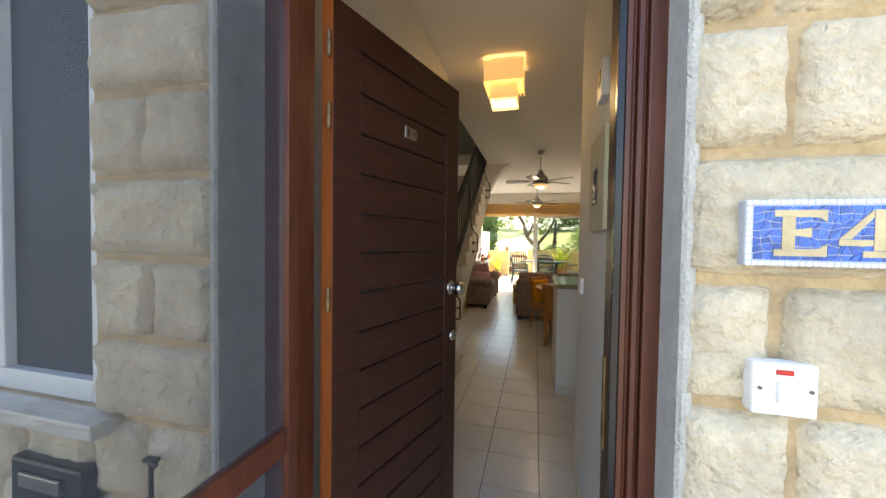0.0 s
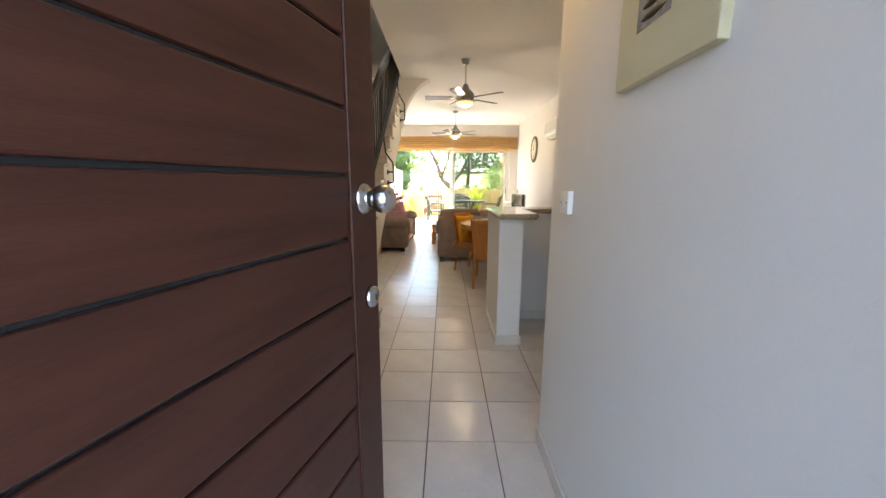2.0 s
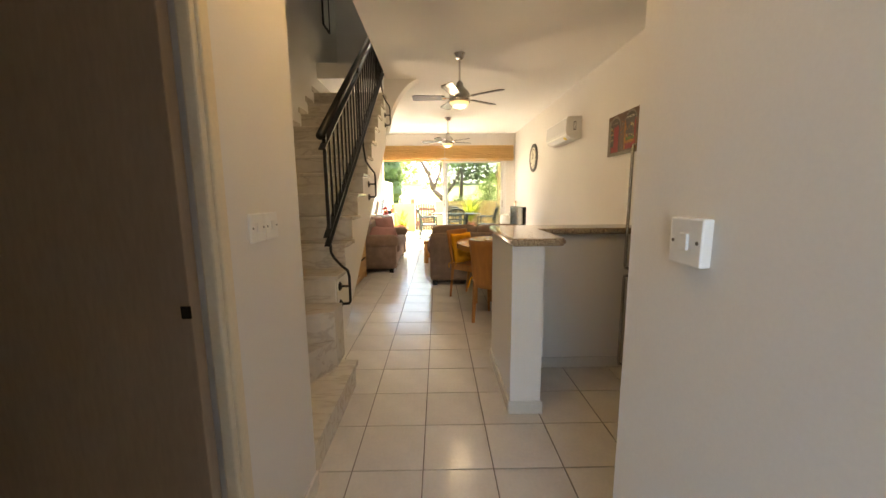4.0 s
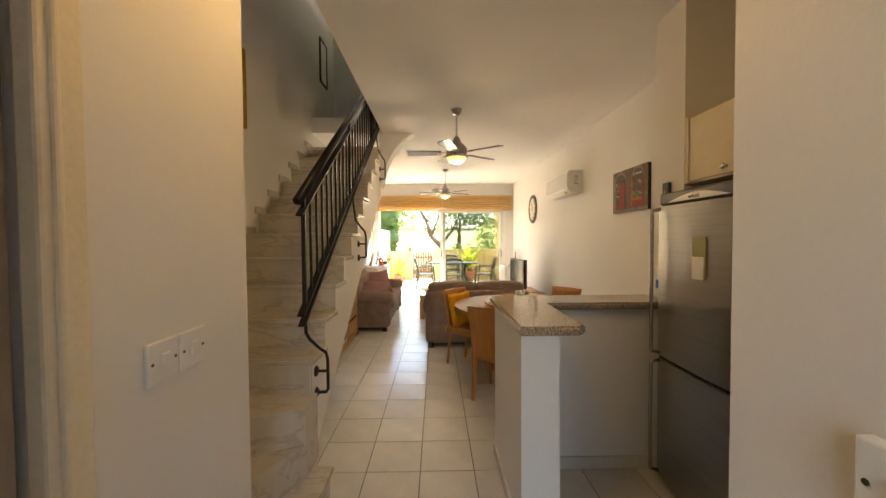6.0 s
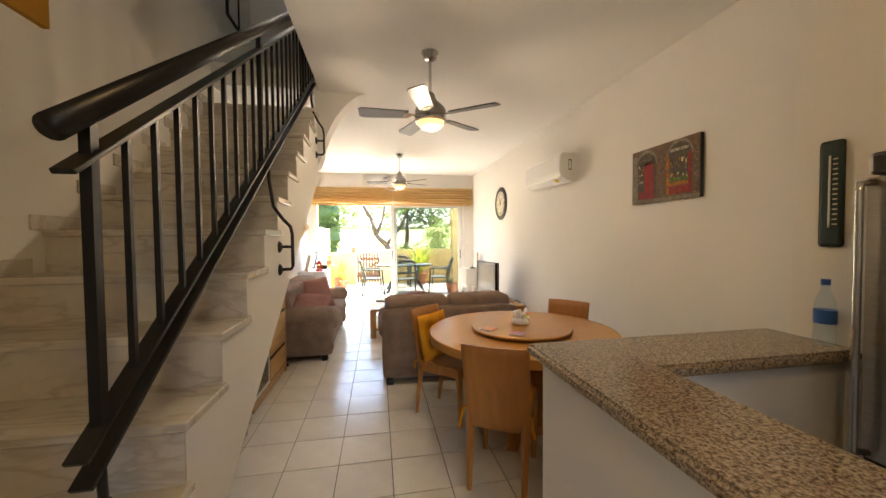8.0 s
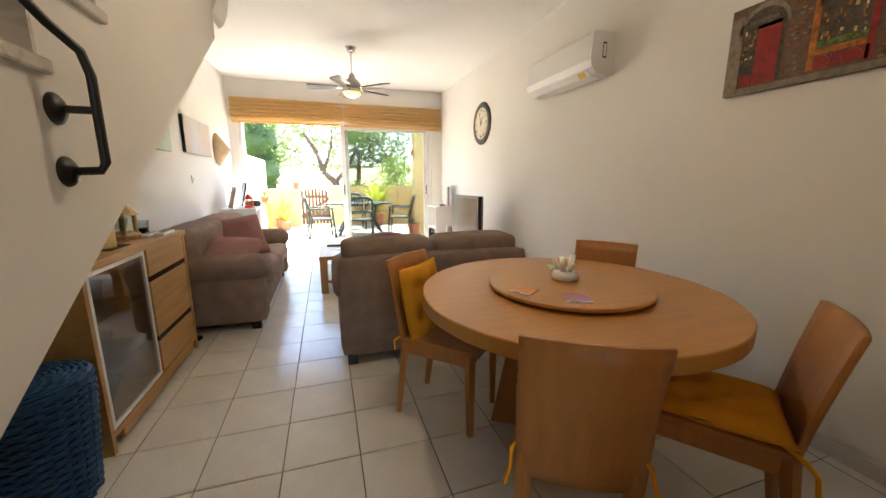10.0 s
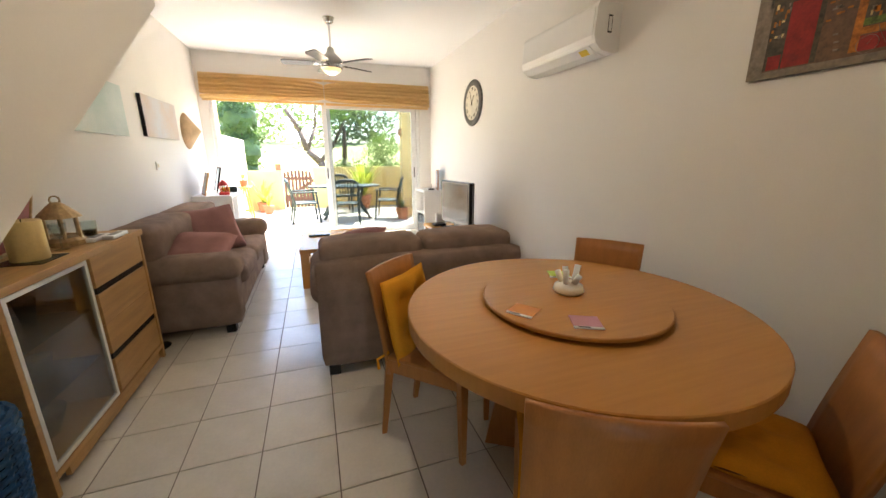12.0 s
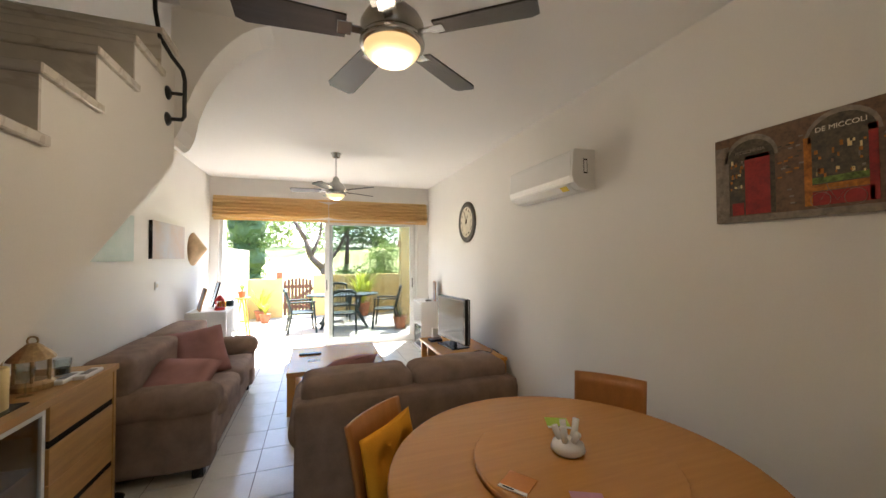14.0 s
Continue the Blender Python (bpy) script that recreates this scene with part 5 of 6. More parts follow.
for (x, y, z, r, h_) in ((-1.52, 6.30, 0.106, 0.13, 0.02), (-1.48, 6.45, 0.106, 0.10, 0.12), (-1.50, 6.30, 0.359, 0.05, 0.12), (-1.45, 6.50, 0.359, 0.05, 0.12), (-1.50, 6.35, 0.609, 0.04, 0.13), (-1.47, 6.55, 0.609, 0.04, 0.13)):
    gl = thing("glassware", "clear glass piece standing inside the sideboard", "glassware", Matrix.Translation((x, y, z)), group="glassware in the sideboard")
    part("glass", lathe([(0, 0), (r * 0.6, 0), (r, h_), (r * 0.96, h_), (r * 0.55, 0.008), (0, 0.008)], 20), BOTTLE if h_ > 0.03 else CERAM, gl, smooth=True)
cn = thing("candle", "thick pale yellow wax candle on the sideboard", "candle", Matrix.Translation((-1.43, 6.60, 0.905)))
part("wax", lathe([(0, 0), (0.062, 0), (0.064, 0.004), (0.064, 0.17), (0.060, 0.176), (0.05, 0.168), (0, 0.166)], 28), WAX, cn, smooth=True)
part("wick", rod((0, 0, 0.166), (0.002, 0, 0.182), 0.002), BLACKP, cn)
st_ = thing("slate_coaster", "black slate tile under the candle", "coaster")
part("slate", bx(-1.52, -1.34, 6.50, 6.69, 0.9002, 0.905, 0.001, 1), BLACKP, st_)
GOLD = material("antique_gold", (0.50, 0.34, 0.16), 0.45, metal=0.4, var=0.2, scale=30)
lantern(-1.47, 6.93, 0.901, 0.085, 0.24, GOLD, "ornate antique gold candle lantern on the sideboard")
photo_frame(-1.61, 6.80, 0.901, 0.38, 0.40, -78, -12, GOLD, PRINTR, "gold framed red picture leaning on the wall")
photo_frame(-1.58, 6.45, 0.901, 0.20, 0.26, -70, -14, CHAIRWOOD, PRINTB, "small wooden photo frame on the sideboard")
gs = thing("tumbler", "glass tumbler with dark contents on the sideboard", "glass", Matrix.Translation((-1.46, 7.14, 0.901)))
part("glass", lathe([(0, 0), (0.032, 0), (0.038, 0.09), (0.036, 0.09), (0.030, 0.006), (0, 0.006)], 20), BOTTLE, gs, smooth=True)
part("filling", lathe([(0, 0.007), (0.029, 0.007), (0.031, 0.04), (0, 0.04)], 18), BLACKP, gs)
for (x0, y0) in ((-1.385, 7.02), (-1.325, 7.08)):
    rm_ = thing("handset", "pale grey remote handset lying on the sideboard", "remote", group="remotes on the sideboard")
    part("body", bx(x0 - 0.02, x0 + 0.035, y0 - 0.09, y0 + 0.09, 0.901, 0.922, 0.006), WHITEP, rm_)
    part("keys", bx(x0 - 0.01, x0 + 0.025, y0 - 0.05, y0 + 0.05, 0.9222, 0.9235), DARKMETAL, rm_)
gt = thing("wine_glass", "clear upturned glass with wire stand on the sideboard", "glass", Matrix.Translation((-1.42, 6.80, 0.901)), group="glasses")
part("glass", lathe([(0, 0), (0.03, 0), (0.004, 0.008), (0.004, 0.06), (0.03, 0.09), (0.034, 0.13), (0.032, 0.13), (0.026, 0.092), (0, 0.066)], 18), BOTTLE, gt, smooth=True)

# blue wicker basket
BLUEW = material("blue_painted_wicker", (0.012, 0.075, 0.20), 0.5, var=0.25, scale=30)
bk = thing("laundry_basket", "blue painted wicker laundry basket with woven lid", "basket", Matrix.Translation((-1.40, 5.92, 0)))
BR0, BR1, BH = 0.145, 0.185, 0.50
part("liner", lathe([(0, 0.005), (BR0 - 0.012, 0.005), (BR1 - 0.014, BH - 0.02), (0, BH - 0.02)], 32), BLACKP, bk)
for k in range(30):
    z = 0.012 + (BH - 0.03) * k / 29
    r = BR0 + (BR1 - BR0) * z / BH
    pts = []
    for j in range(49):
        a = 2 * math.pi * j / 48
        rr = r + 0.006 * (1 if (j // 2 + k) % 2 else -1)
        pts.append((rr * math.cos(a), rr * math.sin(a), z))
    part("strand", tube(pts, 0.0085, 5), BLUEW, bk)
for k in range(9):
    r = 0.02 + 0.0195 * k
    part("lid_ring", tube([((r + 0.003 * (1 if (j + k) % 2 else -1)) * math.cos(2 * math.pi * j / 32), (r + 0.003 * (1 if (j + k) % 2 else -1)) * math.sin(2 * math.pi * j / 32), BH + 0.022 - 0.012 * (k / 8) ** 3) for j in range(33)], 0.0095, 5), BLUEW, bk)
part("lid_base", lathe([(0, BH - 0.012), (0.19, BH - 0.012), (0.192, BH + 0.006), (0, BH + 0.018)], 32), BLUEW, bk)
ft = thing("fan_foot", "black appliance foot with cord beside the sofa", "appliance")
part("foot", lathe([(0, 0), (0.075, 0), (0.08, 0.008), (0.06, 0.016), (0.018, 0.022), (0.016, 0.30), (0, 0.30)], 24, Matrix.Translation((-1.38, 7.45, 0))), BLACKP, ft, smooth=True)

# wall pieces
CV1 = material("pale_green_white_canvas", (0.66, 0.70, 0.66), 0.85, var=0.05, scale=3, second=(0.50, 0.60, 0.56))
CV2 = material("pastel_seascape", (0.58, 0.62, 0.68), 0.85, var=0.1, scale=2.5, second=(0.62, 0.46, 0.36))
for (y0, y1, z0, z1, mt, lab, sidec) in ((7.55, 8.54, 1.52, 1.93, CV1, "pale unframed abstract canvas on the living room wall", WHITEP), (8.94, 9.86, 1.54, 1.935, CV2, "pastel seascape canvas with dark edges on the wall", BLACKP)):
    cv = thing("canvas_picture", lab, "picture")
    part("stretcher", bx(XL, XL + 0.032, y0, y1, z0, z1), sidec, cv)
    part("painting", bx(XL + 0.0325, XL + 0.036, y0, y1, z0, z1), mt, cv)
STRAW = material("woven_straw", (0.60, 0.42, 0.24), 0.8, var=0.12, scale=10, fine=160, bump=0.4)
ht = thing("conical_hat", "conical woven straw hat hung on the wall", "hat")
part("cone", lathe([(0.225, 0), (0.227, 0.006), (0.12, 0.085), (0.01, 0.165), (0, 0.167)], 40, Matrix.Translation((XL + 0.004, 10.30, 1.67)) @ Matrix.Rotation(radians(90), 4, "Y")), STRAW, ht, smooth=True)
sk = thing("wall_socket", "small white wall socket on the living room wall", "socket")
part("plate", bx(XL, XL + 0.010, 9.09, 9.175, 1.215, 1.30, 0.003), WHITEP, sk)
part("insert", bx(XL + 0.010, XL + 0.013, 9.115, 9.15, 1.24, 1.275), CREAM, sk)

ck = thing("wall_clock", "large round wall clock with dark metal rim", "clock", Matrix.Translation((XR, 9.20, 2.035)) @ Matrix.Rotation(radians(-90), 4, "Y"))
FACE = material("aged_clock_face", (0.66, 0.60, 0.47), 0.6, var=0.08, scale=8)
RIM = material("weathered_rim", (0.13, 0.12, 0.11), 0.6, metal=0.3, var=0.2, scale=20)
part("rim", lathe([(0.20, 0.0), (0.285, 0.0), (0.288, 0.012), (0.275, 0.028), (0.235, 0.034), (0.215, 0.022), (0.20, 0.018)], 56), RIM, ck, smooth=True)
part("face", lathe([(0, 0.0185), (0.222, 0.0185), (0.222, 0.0215), (0, 0.0215)], 48), FACE, ck)
for k in range(12):
    a = k * math.pi / 6
    nm = ("XII", "I", "II", "III", "IIII", "V", "VI", "VII", "VIII", "IX", "X", "XI")[k]
    m = Matrix.Translation((0.172 * math.cos(a), -0.172 * math.sin(a) * -1, 0.0222)) @ Matrix.Rotation(a - math.pi / 2, 4, "Z")
    text_obj(nm, 0.052, BLACKP, m, ck, "numeral")
for ang, ln, wd in ((-35, 0.11, 0.012), (25, 0.16, 0.008)):
    part("hand", bx(-0.03, ln, -wd / 2, wd / 2, 0.0235, 0.0255, 0, 1, Matrix.Rotation(radians(ang), 4, "Z")), BLACKP, ck)
part("boss", lathe([(0, 0.022), (0.014, 0.022), (0.012, 0.029), (0, 0.03)], 16), BLACKP, ck)

ac = thing("air_conditioner", "white split air conditioner on the wall", "air conditioner")
prof = [(XR, 2.06), (XR - 0.06, 2.045), (XR - 0.15, 2.06), (XR - 0.20, 2.10), (XR - 0.215, 2.15), (XR - 0.205, 2.32), (XR - 0.19, 2.35), (XR, 2.355)]
GLOSSW = material("glossy_white_plastic", (0.80, 0.79, 0.77), 0.12, var=0.01, bump=0)
part("casing", prism(prof, "y", 6.74, 7.66), WHITEP, ac)
part("front_panel", prism([(XR - 0.206, 2.12), (XR - 0.219, 2.15), (XR - 0.209, 2.325), (XR - 0.2, 2.325)], "y", 6.76, 7.64), GLOSSW, ac, "glossy front panel")
part("flap", prism([(XR - 0.07, 2.046), (XR - 0.152, 2.058), (XR - 0.20, 2.098), (XR - 0.202, 2.093), (XR - 0.152, 2.050), (XR - 0.07, 2.040)], "y", 6.80, 7.60), WHITEP, ac)
part("energy_sticker", prism([(XR - 0.1555, 2.056), (XR - 0.19, 2.085), (XR - 0.192, 2.082), (XR - 0.156, 2.052)], "y", 6.84, 6.92), material("yellow_sticker", (0.75, 0.55, 0.04), 0.5, var=0.05), ac, "yellow energy sticker")
part("side_mark", bx(XR - 0.11, XR - 0.075, 6.7385, 6.7395, 2.17, 2.28), BLACKP, ac)
part("side_mark", bx(XR - 0.105, XR - 0.08, 6.7378, 6.7384, 2.18, 2.27), GLOSSW, ac)

# shop-front picture
PY0, PY1, PZ0, PZ1 = 5.20, 5.845, 1.705, 2.135
BRICKP = material("painted_brick_field", (0.20, 0.11, 0.06), 0.7, var=0.4, scale=40, second=(0.09, 0.055, 0.035))
REDD = material("painted_red_door", (0.30, 0.015, 0.010), 0.6, var=0.2, scale=20)
DKP = material("painted_dark_window", (0.03, 0.022, 0.016), 0.6, var=0.5, scale=40, second=(0.12, 0.09, 0.05))
STONEP = material("painted_stone", (0.24, 0.19, 0.14), 0.7, var=0.2, scale=30)
ORP = material("painted_orange", (0.50, 0.17, 0.02), 0.7, var=0.3, scale=40)
sh = thing("shop_picture", "canvas print of an old shop front with a red door", "picture")
part("stretcher", bx(XR - 0.030, XR, PY0, PY1, PZ0, PZ1), BLACKP, sh)
PXF = XR - 0.0305


def pic(u0, u1, v0, v1, mat, lift, name="patch"):
    """A flat patch of the print; u runs from the far end to the near end, v upwards."""
    W_, H_ = PY1 - PY0, PZ1 - PZ0
    return part(name, bx(PXF - 0.0006 * lift, PXF + 0.0004 - 0.0006 * (lift - 1), PY1 - u1 * W_, PY1 - u0 * W_, PZ0 + v0 * H_, PZ0 + v1 * H_), mat, sh)


def arch(u0, u1, v0, v1, mat, lift):
    W_, H_ = PY1 - PY0, PZ1 - PZ0
    pts = [(u0, v0), (u1, v0)] + [((u0 + u1) / 2 + (u1 - u0) / 2 * math.cos(math.pi * k / 12), v0 + (v1 - v0) * math.sin(math.pi * k / 12)) for k in range(0, 13)]
    return part("arch", prism([(PY1 - u * W_, PZ0 + v * H_) for u, v in pts[2:]], "x", PXF - 0.0006 * lift, PXF + 0.0004 - 0.0006 * (lift - 1)), mat, sh)


pic(0, 1, 0, 1, BRICKP, 1, "print")
pic(0, 1, 0, 0.07, STONEP, 2)
pic(0.0, 0.10, 0.07, 0.9, STONEP, 2)
arch(0.07, 0.42, 0.70, 0.98, STONEP, 2)
arch(0.09, 0.40, 0.70, 0.92, DKP, 3)
pic(0.10, 0.40, 0.08, 0.72, DKP, 2)
pic(0.21, 0.37, 0.08, 0.74, REDD, 3)
pic(0.12, 0.20, 0.08, 0.22, REDD, 3)
arch(0.56, 0.92, 0.72, 1.0, STONEP, 2)
arch(0.58, 0.90, 0.72, 0.95, DKP, 3)
pic(0.58, 0.90, 0.24, 0.76, DKP, 2)
pic(0.56, 0.60, 0.1, 0.78, ORP, 3)
pic(0.86, 0.90, 0.1, 0.78, REDD, 3)
pic(0.60, 0.86, 0.24, 0.30, ORP, 3)
pic(0.60, 0.86, 0.31, 0.37, material("painted_green", (0.14, 0.2, 0.04), 0.7, var=0.4, scale=60), 3)
pic(0.60, 0.88, 0.10, 0.23, REDD, 3)
rp = random.Random(9)
for k in range(44):
    u, v = rp.choice((rp.uniform(0.60, 0.85), rp.uniform(0.11, 0.20))), rp.uniform(0.36, 0.68)
    pic(u, u + rp.uniform(0.008, 0.02), v, v + rp.uniform(0.02, 0.05), rp.choice((ORP, STONEP, BRICKP, WAX)), 4)
for k in range(60):
    u, v = rp.choice((rp.uniform(0.41, 0.54), rp.uniform(0.92, 0.97))), rp.uniform(0.08, 0.84)
    pic(u, u + 0.025, v, v + 0.016, rp.choice((STONEP, ORP, DKP)), 2)
pm_ = Matrix.Translation((PXF - 0.0028, PY1 - 0.74 * (PY1 - PY0), PZ0 + 0.83 * (PZ1 - PZ0))) @ Matrix.Rotation(radians(-90), 4, "Z") @ Matrix.Rotation(radians(90), 4, "X")
text_obj("DE MICCOLI", 0.028, CREAM, pm_, sh)
pm_ = Matrix.Translation((PXF - 0.0028, PY1 - 0.245 * (PY1 - PY0), PZ0 + 0.79 * (PZ1 - PZ0))) @ Matrix.Rotation(radians(-90), 4, "Z") @ Matrix.Rotation(radians(90), 4, "X")
text_obj("PIZZICHERIA", 0.022, STONEP, pm_, sh)
for u in (0.64, 0.80):
    W_, H_ = PY1 - PY0, PZ1 - PZ0
    part("wheel", tube([(PXF - 0.003, PY1 - u * W_ + 0.032 * math.cos(q * 0.3927), PZ0 + 0.15 * H_ + 0.032 * math.sin(q * 0.3927)) for q in range(17)], 0.001, 5), STONEP, sh)
part("bicycle", tube([(PXF - 0.003, PY1 - u * W_, PZ0 + v * H_) for u, v in ((0.64, 0.15), (0.68, 0.25), (0.77, 0.26), (0.72, 0.13), (0.68, 0.25), (0.67, 0.30))], 0.001, 5), STONEP, sh)
part("barrel", bx(PXF - 0.003, PXF - 0.001, PY1 - 0.10 * W_, PY1 - 0.035 * W_, PZ0 + 0.05 * H_, PZ0 + 0.20 * H_), STONEP, sh)

# ceiling fans
BULB = material("warm_frosted_bowl", (0.9, 0.75, 0.5), 0.4, var=0.02, emit=((1.0, 0.62, 0.24), 0.13))
NICKEL = material("brushed_nickel", (0.42, 0.40, 0.37), 0.3, metal=1.0, var=0.05, bump=0.01)
BLADE = material("dark_walnut_blade", (0.035, 0.028, 0.025), 0.35, var=0.15, scale=4, stretch=(1, 12, 1))


def ceiling_fan(x, y, turn, watts):
    f = thing("ceiling_fan", "steel ceiling fan with five dark blades and lit bowl", "ceiling fan", Matrix.Translation((x, y, 0)), group="ceiling fans")
    part("canopy", lathe([(0, H - 0.055), (0.035, H - 0.055), (0.05, H - 0.045), (0.052, H - 0.012), (0.065, H - 0.004), (0.065, H), (0, H)], 28), CHROME, f, smooth=True)
    part("rod", rod((0, 0, 2.53), (0, 0, H - 0.05), 0.011), CHROME, f)
    part("motor", lathe([(0, 2.355), (0.10, 2.355), (0.115, 2.37), (0.118, 2.41), (0.105, 2.435), (0.075, 2.465), (0.045, 2.49), (0.035, 2.535), (0.02, 2.55), (0, 2.55)], 40), NICKEL, f, smooth=True)
    part("light_ring", lathe([(0.09, 2.325), (0.118, 2.325), (0.122, 2.34), (0.118, 2.356), (0.09, 2.356)], 40), CHROME, f, smooth=True)
    part("bowl", lathe([(0, 2.262), (0.035, 2.265), (0.07, 2.279), (0.095, 2.301), (0.108, 2.33), (0, 2.332)], 36), BULB, f, smooth=True)
    for k in range(5):
        m = Matrix.Rotation(radians(turn + 72 * k), 4, "Z")
        bl = bmesh.new()
        b2 = prism([(0.17, -0.05), (0.50, -0.066), (0.53, -0.05), (0.535, 0.045), (0.51, 0.062), (0.17, 0.05)], "z", -0.004, 0.004)
        bmesh.ops.transform(b2, matrix=m @ Matrix.Translation((0, 0, 2.375)) @ Matrix.Rotation(radians(11), 4, "X"), verts=b2.verts)
        bl.free()
        b_ = part("blade", b2, BLADE, f)
        b3 = bmesh.new()
        box(b3, 0.10, 0.155, -0.017, 0.017, -0.006, 0.002, 0.003, 1)
        box(b3, 0.15, 0.20, -0.03, 0.03, -0.0075, -0.0035, 0.002, 1)
        bmesh.ops.transform(b3, matrix=m @ Matrix.Translation((0, 0, 2.373)) @ Matrix.Rotation(radians(11), 4, "X"), verts=b3.verts)
        part("blade_iron", b3, CHROME, b_)
    p = new("fan_bulb", bpy.data.lights.new("fan_bulb", "POINT"))
    p.data.energy, p.data.color, p.data.shadow_soft_size = watts, (1.0, 0.80, 0.54), 0.055
    p.location = (x, y, 2.235)


ceiling_fan(0.13, 5.87, 180, 1.6)
ceiling_fan(0.09, 9.20, 172, 1.0)

# blinds
for x0, x1 in ((-1.67, 0.055), (0.065, 1.82)):
    bd = thing("roman_blind", "straw-coloured roman blind gathered up above the patio door", "blind", group="roman blinds")
    part("headrail", bx(x0, x1, YF - 0.045, YF - 0.002, 2.515, 2.545, 0.003), BLIND, bd)
    for k in range(6):
        z1 = 2.53 - 0.055 * k
        bm = bmesh.new()
        n = 36
        rows_ = [(z1, 0.045), (z1 - 0.022, 0.066 + 0.009 * k), (z1 - 0.048, 0.074 + 0.011 * k), (z1 - 0.062, 0.040 + 0.006 * k)]
        g = {}
        for i in range(n + 1):
            u = i / n
            e = math.exp(-(1 - u) * 9 if x0 < -1 else -u * 9)
            for j, (z, d) in enumerate(rows_):
                w_ = noise.noise(Vector((u * 5, k * 1.7, x0))) * 0.010 + e * 0.034 * (k - 2)
                g[i, j] = bm.verts.new((x0 + (x1 - x0) * u, YF - d - 0.3 * w_, z + w_ - 0.012 * e * k + 0.03 * u * (0 if x0 < -1 else 0)))
        for i in range(n):
            for j in range(len(rows_) - 1):
                bm.faces.new((g[i, j], g[i, j + 1], g[i + 1, j + 1], g[i + 1, j]))
        part("fold", bm, BLIND, bd, smooth=True)
    part("bottom_bar", bx(x0 + 0.01, x1 - 0.01, YF - 0.075, YF - 0.045, 2.155, 2.19, 0.004), BLIND, bd)

# sliding door
sl = thing("sliding_door", "white aluminium sliding patio door, one leaf slid open", "sliding door", kind="structure")
part("track", bx(OX0, OX1, YF + 0.03, YF + 0.15, -0.004, 0.03, 0.003), ALU, sl)
part("head", bx(OX0, OX1, YF + 0.03, YF + 0.15, OZ - 0.05, OZ - 0.001, 0.003), ALU, sl)
for x0, x1 in ((OX0, OX0 + 0.05), (OX1 - 0.05, OX1)):
    part("jamb", bx(x0, x1, YF + 0.03, YF + 0.15, 0.03, OZ - 0.05, 0.003), ALU, sl)
for x0, x1, y0 in ((0.0, 1.60, YF + 0.045), (0.06, 1.61, YF + 0.10)):
    lf = part("leaf_stile", bx(x0, x0 + 0.075, y0, y0 + 0.035, 0.03, OZ - 0.05, 0.003), ALU, sl)
    part("leaf_stile", bx(x1 - 0.075, x1, y0, y0 + 0.035, 0.03, OZ - 0.05, 0.003), ALU, sl)
    part("leaf_rail", bx(x0 + 0.075, x1 - 0.075, y0, y0 + 0.035, 0.03, 0.115, 0.003), ALU, sl)
    part("leaf_rail", bx(x0 + 0.075, x1 - 0.075, y0, y0 + 0.035, OZ - 0.13, OZ - 0.05, 0.003), ALU, sl)
    gp = part("glass_pane", bx(x0 + 0.075, x1 - 0.075, y0 + 0.012, y0 + 0.018, 0.115, OZ - 0.13), GLASS, sl)
    gp.visible_shadow = False
for x in (0.033, 1.565):
    part("pull", bx(x - 0.008, x + 0.008, YF + 0.036, YF + 0.046, 0.98, 1.16, 0.003), BLACKP, sl, "black recessed pull")

# ---- patio and garden ----
PAVE = material("patio_tile", (0.56, 0.52, 0.45), 0.6, var=0.08, scale=5, fine=60, bump=0.05, per_object=0.06)
LEAF = material("green_leaf", (0.12, 0.20, 0.04), 0.55, var=0.35, scale=3, bump=0)
LEAFY = material("yellow_green_leaf", (0.40, 0.46, 0.05), 0.55, var=0.25, scale=5, bump=0)
LEAFF = material("hazy_green_leaf", (0.13, 0.19, 0.06), 0.6, var=0.3, scale=1.5, bump=0)
LEAFD = material("dark_green_leaf", (0.075, 0.13, 0.04), 0.55, var=0.35, scale=3, bump=0)
BARK = material("grey_brown_bark", (0.13, 0.09, 0.065), 0.9, var=0.3, scale=14, bump=0.6)
for m_, c_ in ((LEAF, (0.34, 0.50, 0.08)), (LEAFY, (0.6, 0.66, 0.08)), (LEAFD, (0.18, 0.30, 0.06)), (LEAFF, (0.4, 0.5, 0.15))):
    let_through(m_, 0.25, c_)
GRASS = material("dry_lawn", (0.26, 0.30, 0.09), 0.95, var=0.25, scale=0.35, fine=40, bump=0.3, second=(0.38, 0.35, 0.17))
TERRA = material("terracotta", (0.36, 0.14, 0.07), 0.8, var=0.15, scale=12)
FENCE = material("brown_fence_wood", (0.16, 0.075, 0.045), 0.7, var=0.2, scale=5, stretch=(8, 8, 1))
setting("ground", bx(-900, 900, YF + 0.2, 1800, -0.4, -0.12), GRASS, "dry sunlit lawn reaching to the distance", "ground")
FIELD = material("dry_field_grass", (0.46, 0.44, 0.20), 0.95, var=0.15, scale=0.25, fine=12, bump=0.3, second=(0.30, 0.34, 0.10))
setting("field_bank", prism([(23.0, -0.125), (30.0, 0.5), (44.0, 2.7), (62.0, 3.0), (62.0, -0.125)], "x", -45, 45), FIELD, "sunlit dry grass bank rising behind the garden", "field")
patio = setting("patio", bx(-1.95, 2.4, YF + 0.22, 15.1, -0.3, -0.03), GROUT, "tiled patio floor", "patio")
pm0 = mesh_of(bx(0.003, 0.297, 0.003, 0.297, -0.03, -0.015), "tile", PAVE)
for i in range(14):
    for j in range(12):
        t_ = part("tile", pm0, PAVE, patio)
        t_.location = (-1.92 + 0.3 * i, YF + 0.24 + 0.3 * j, 0)
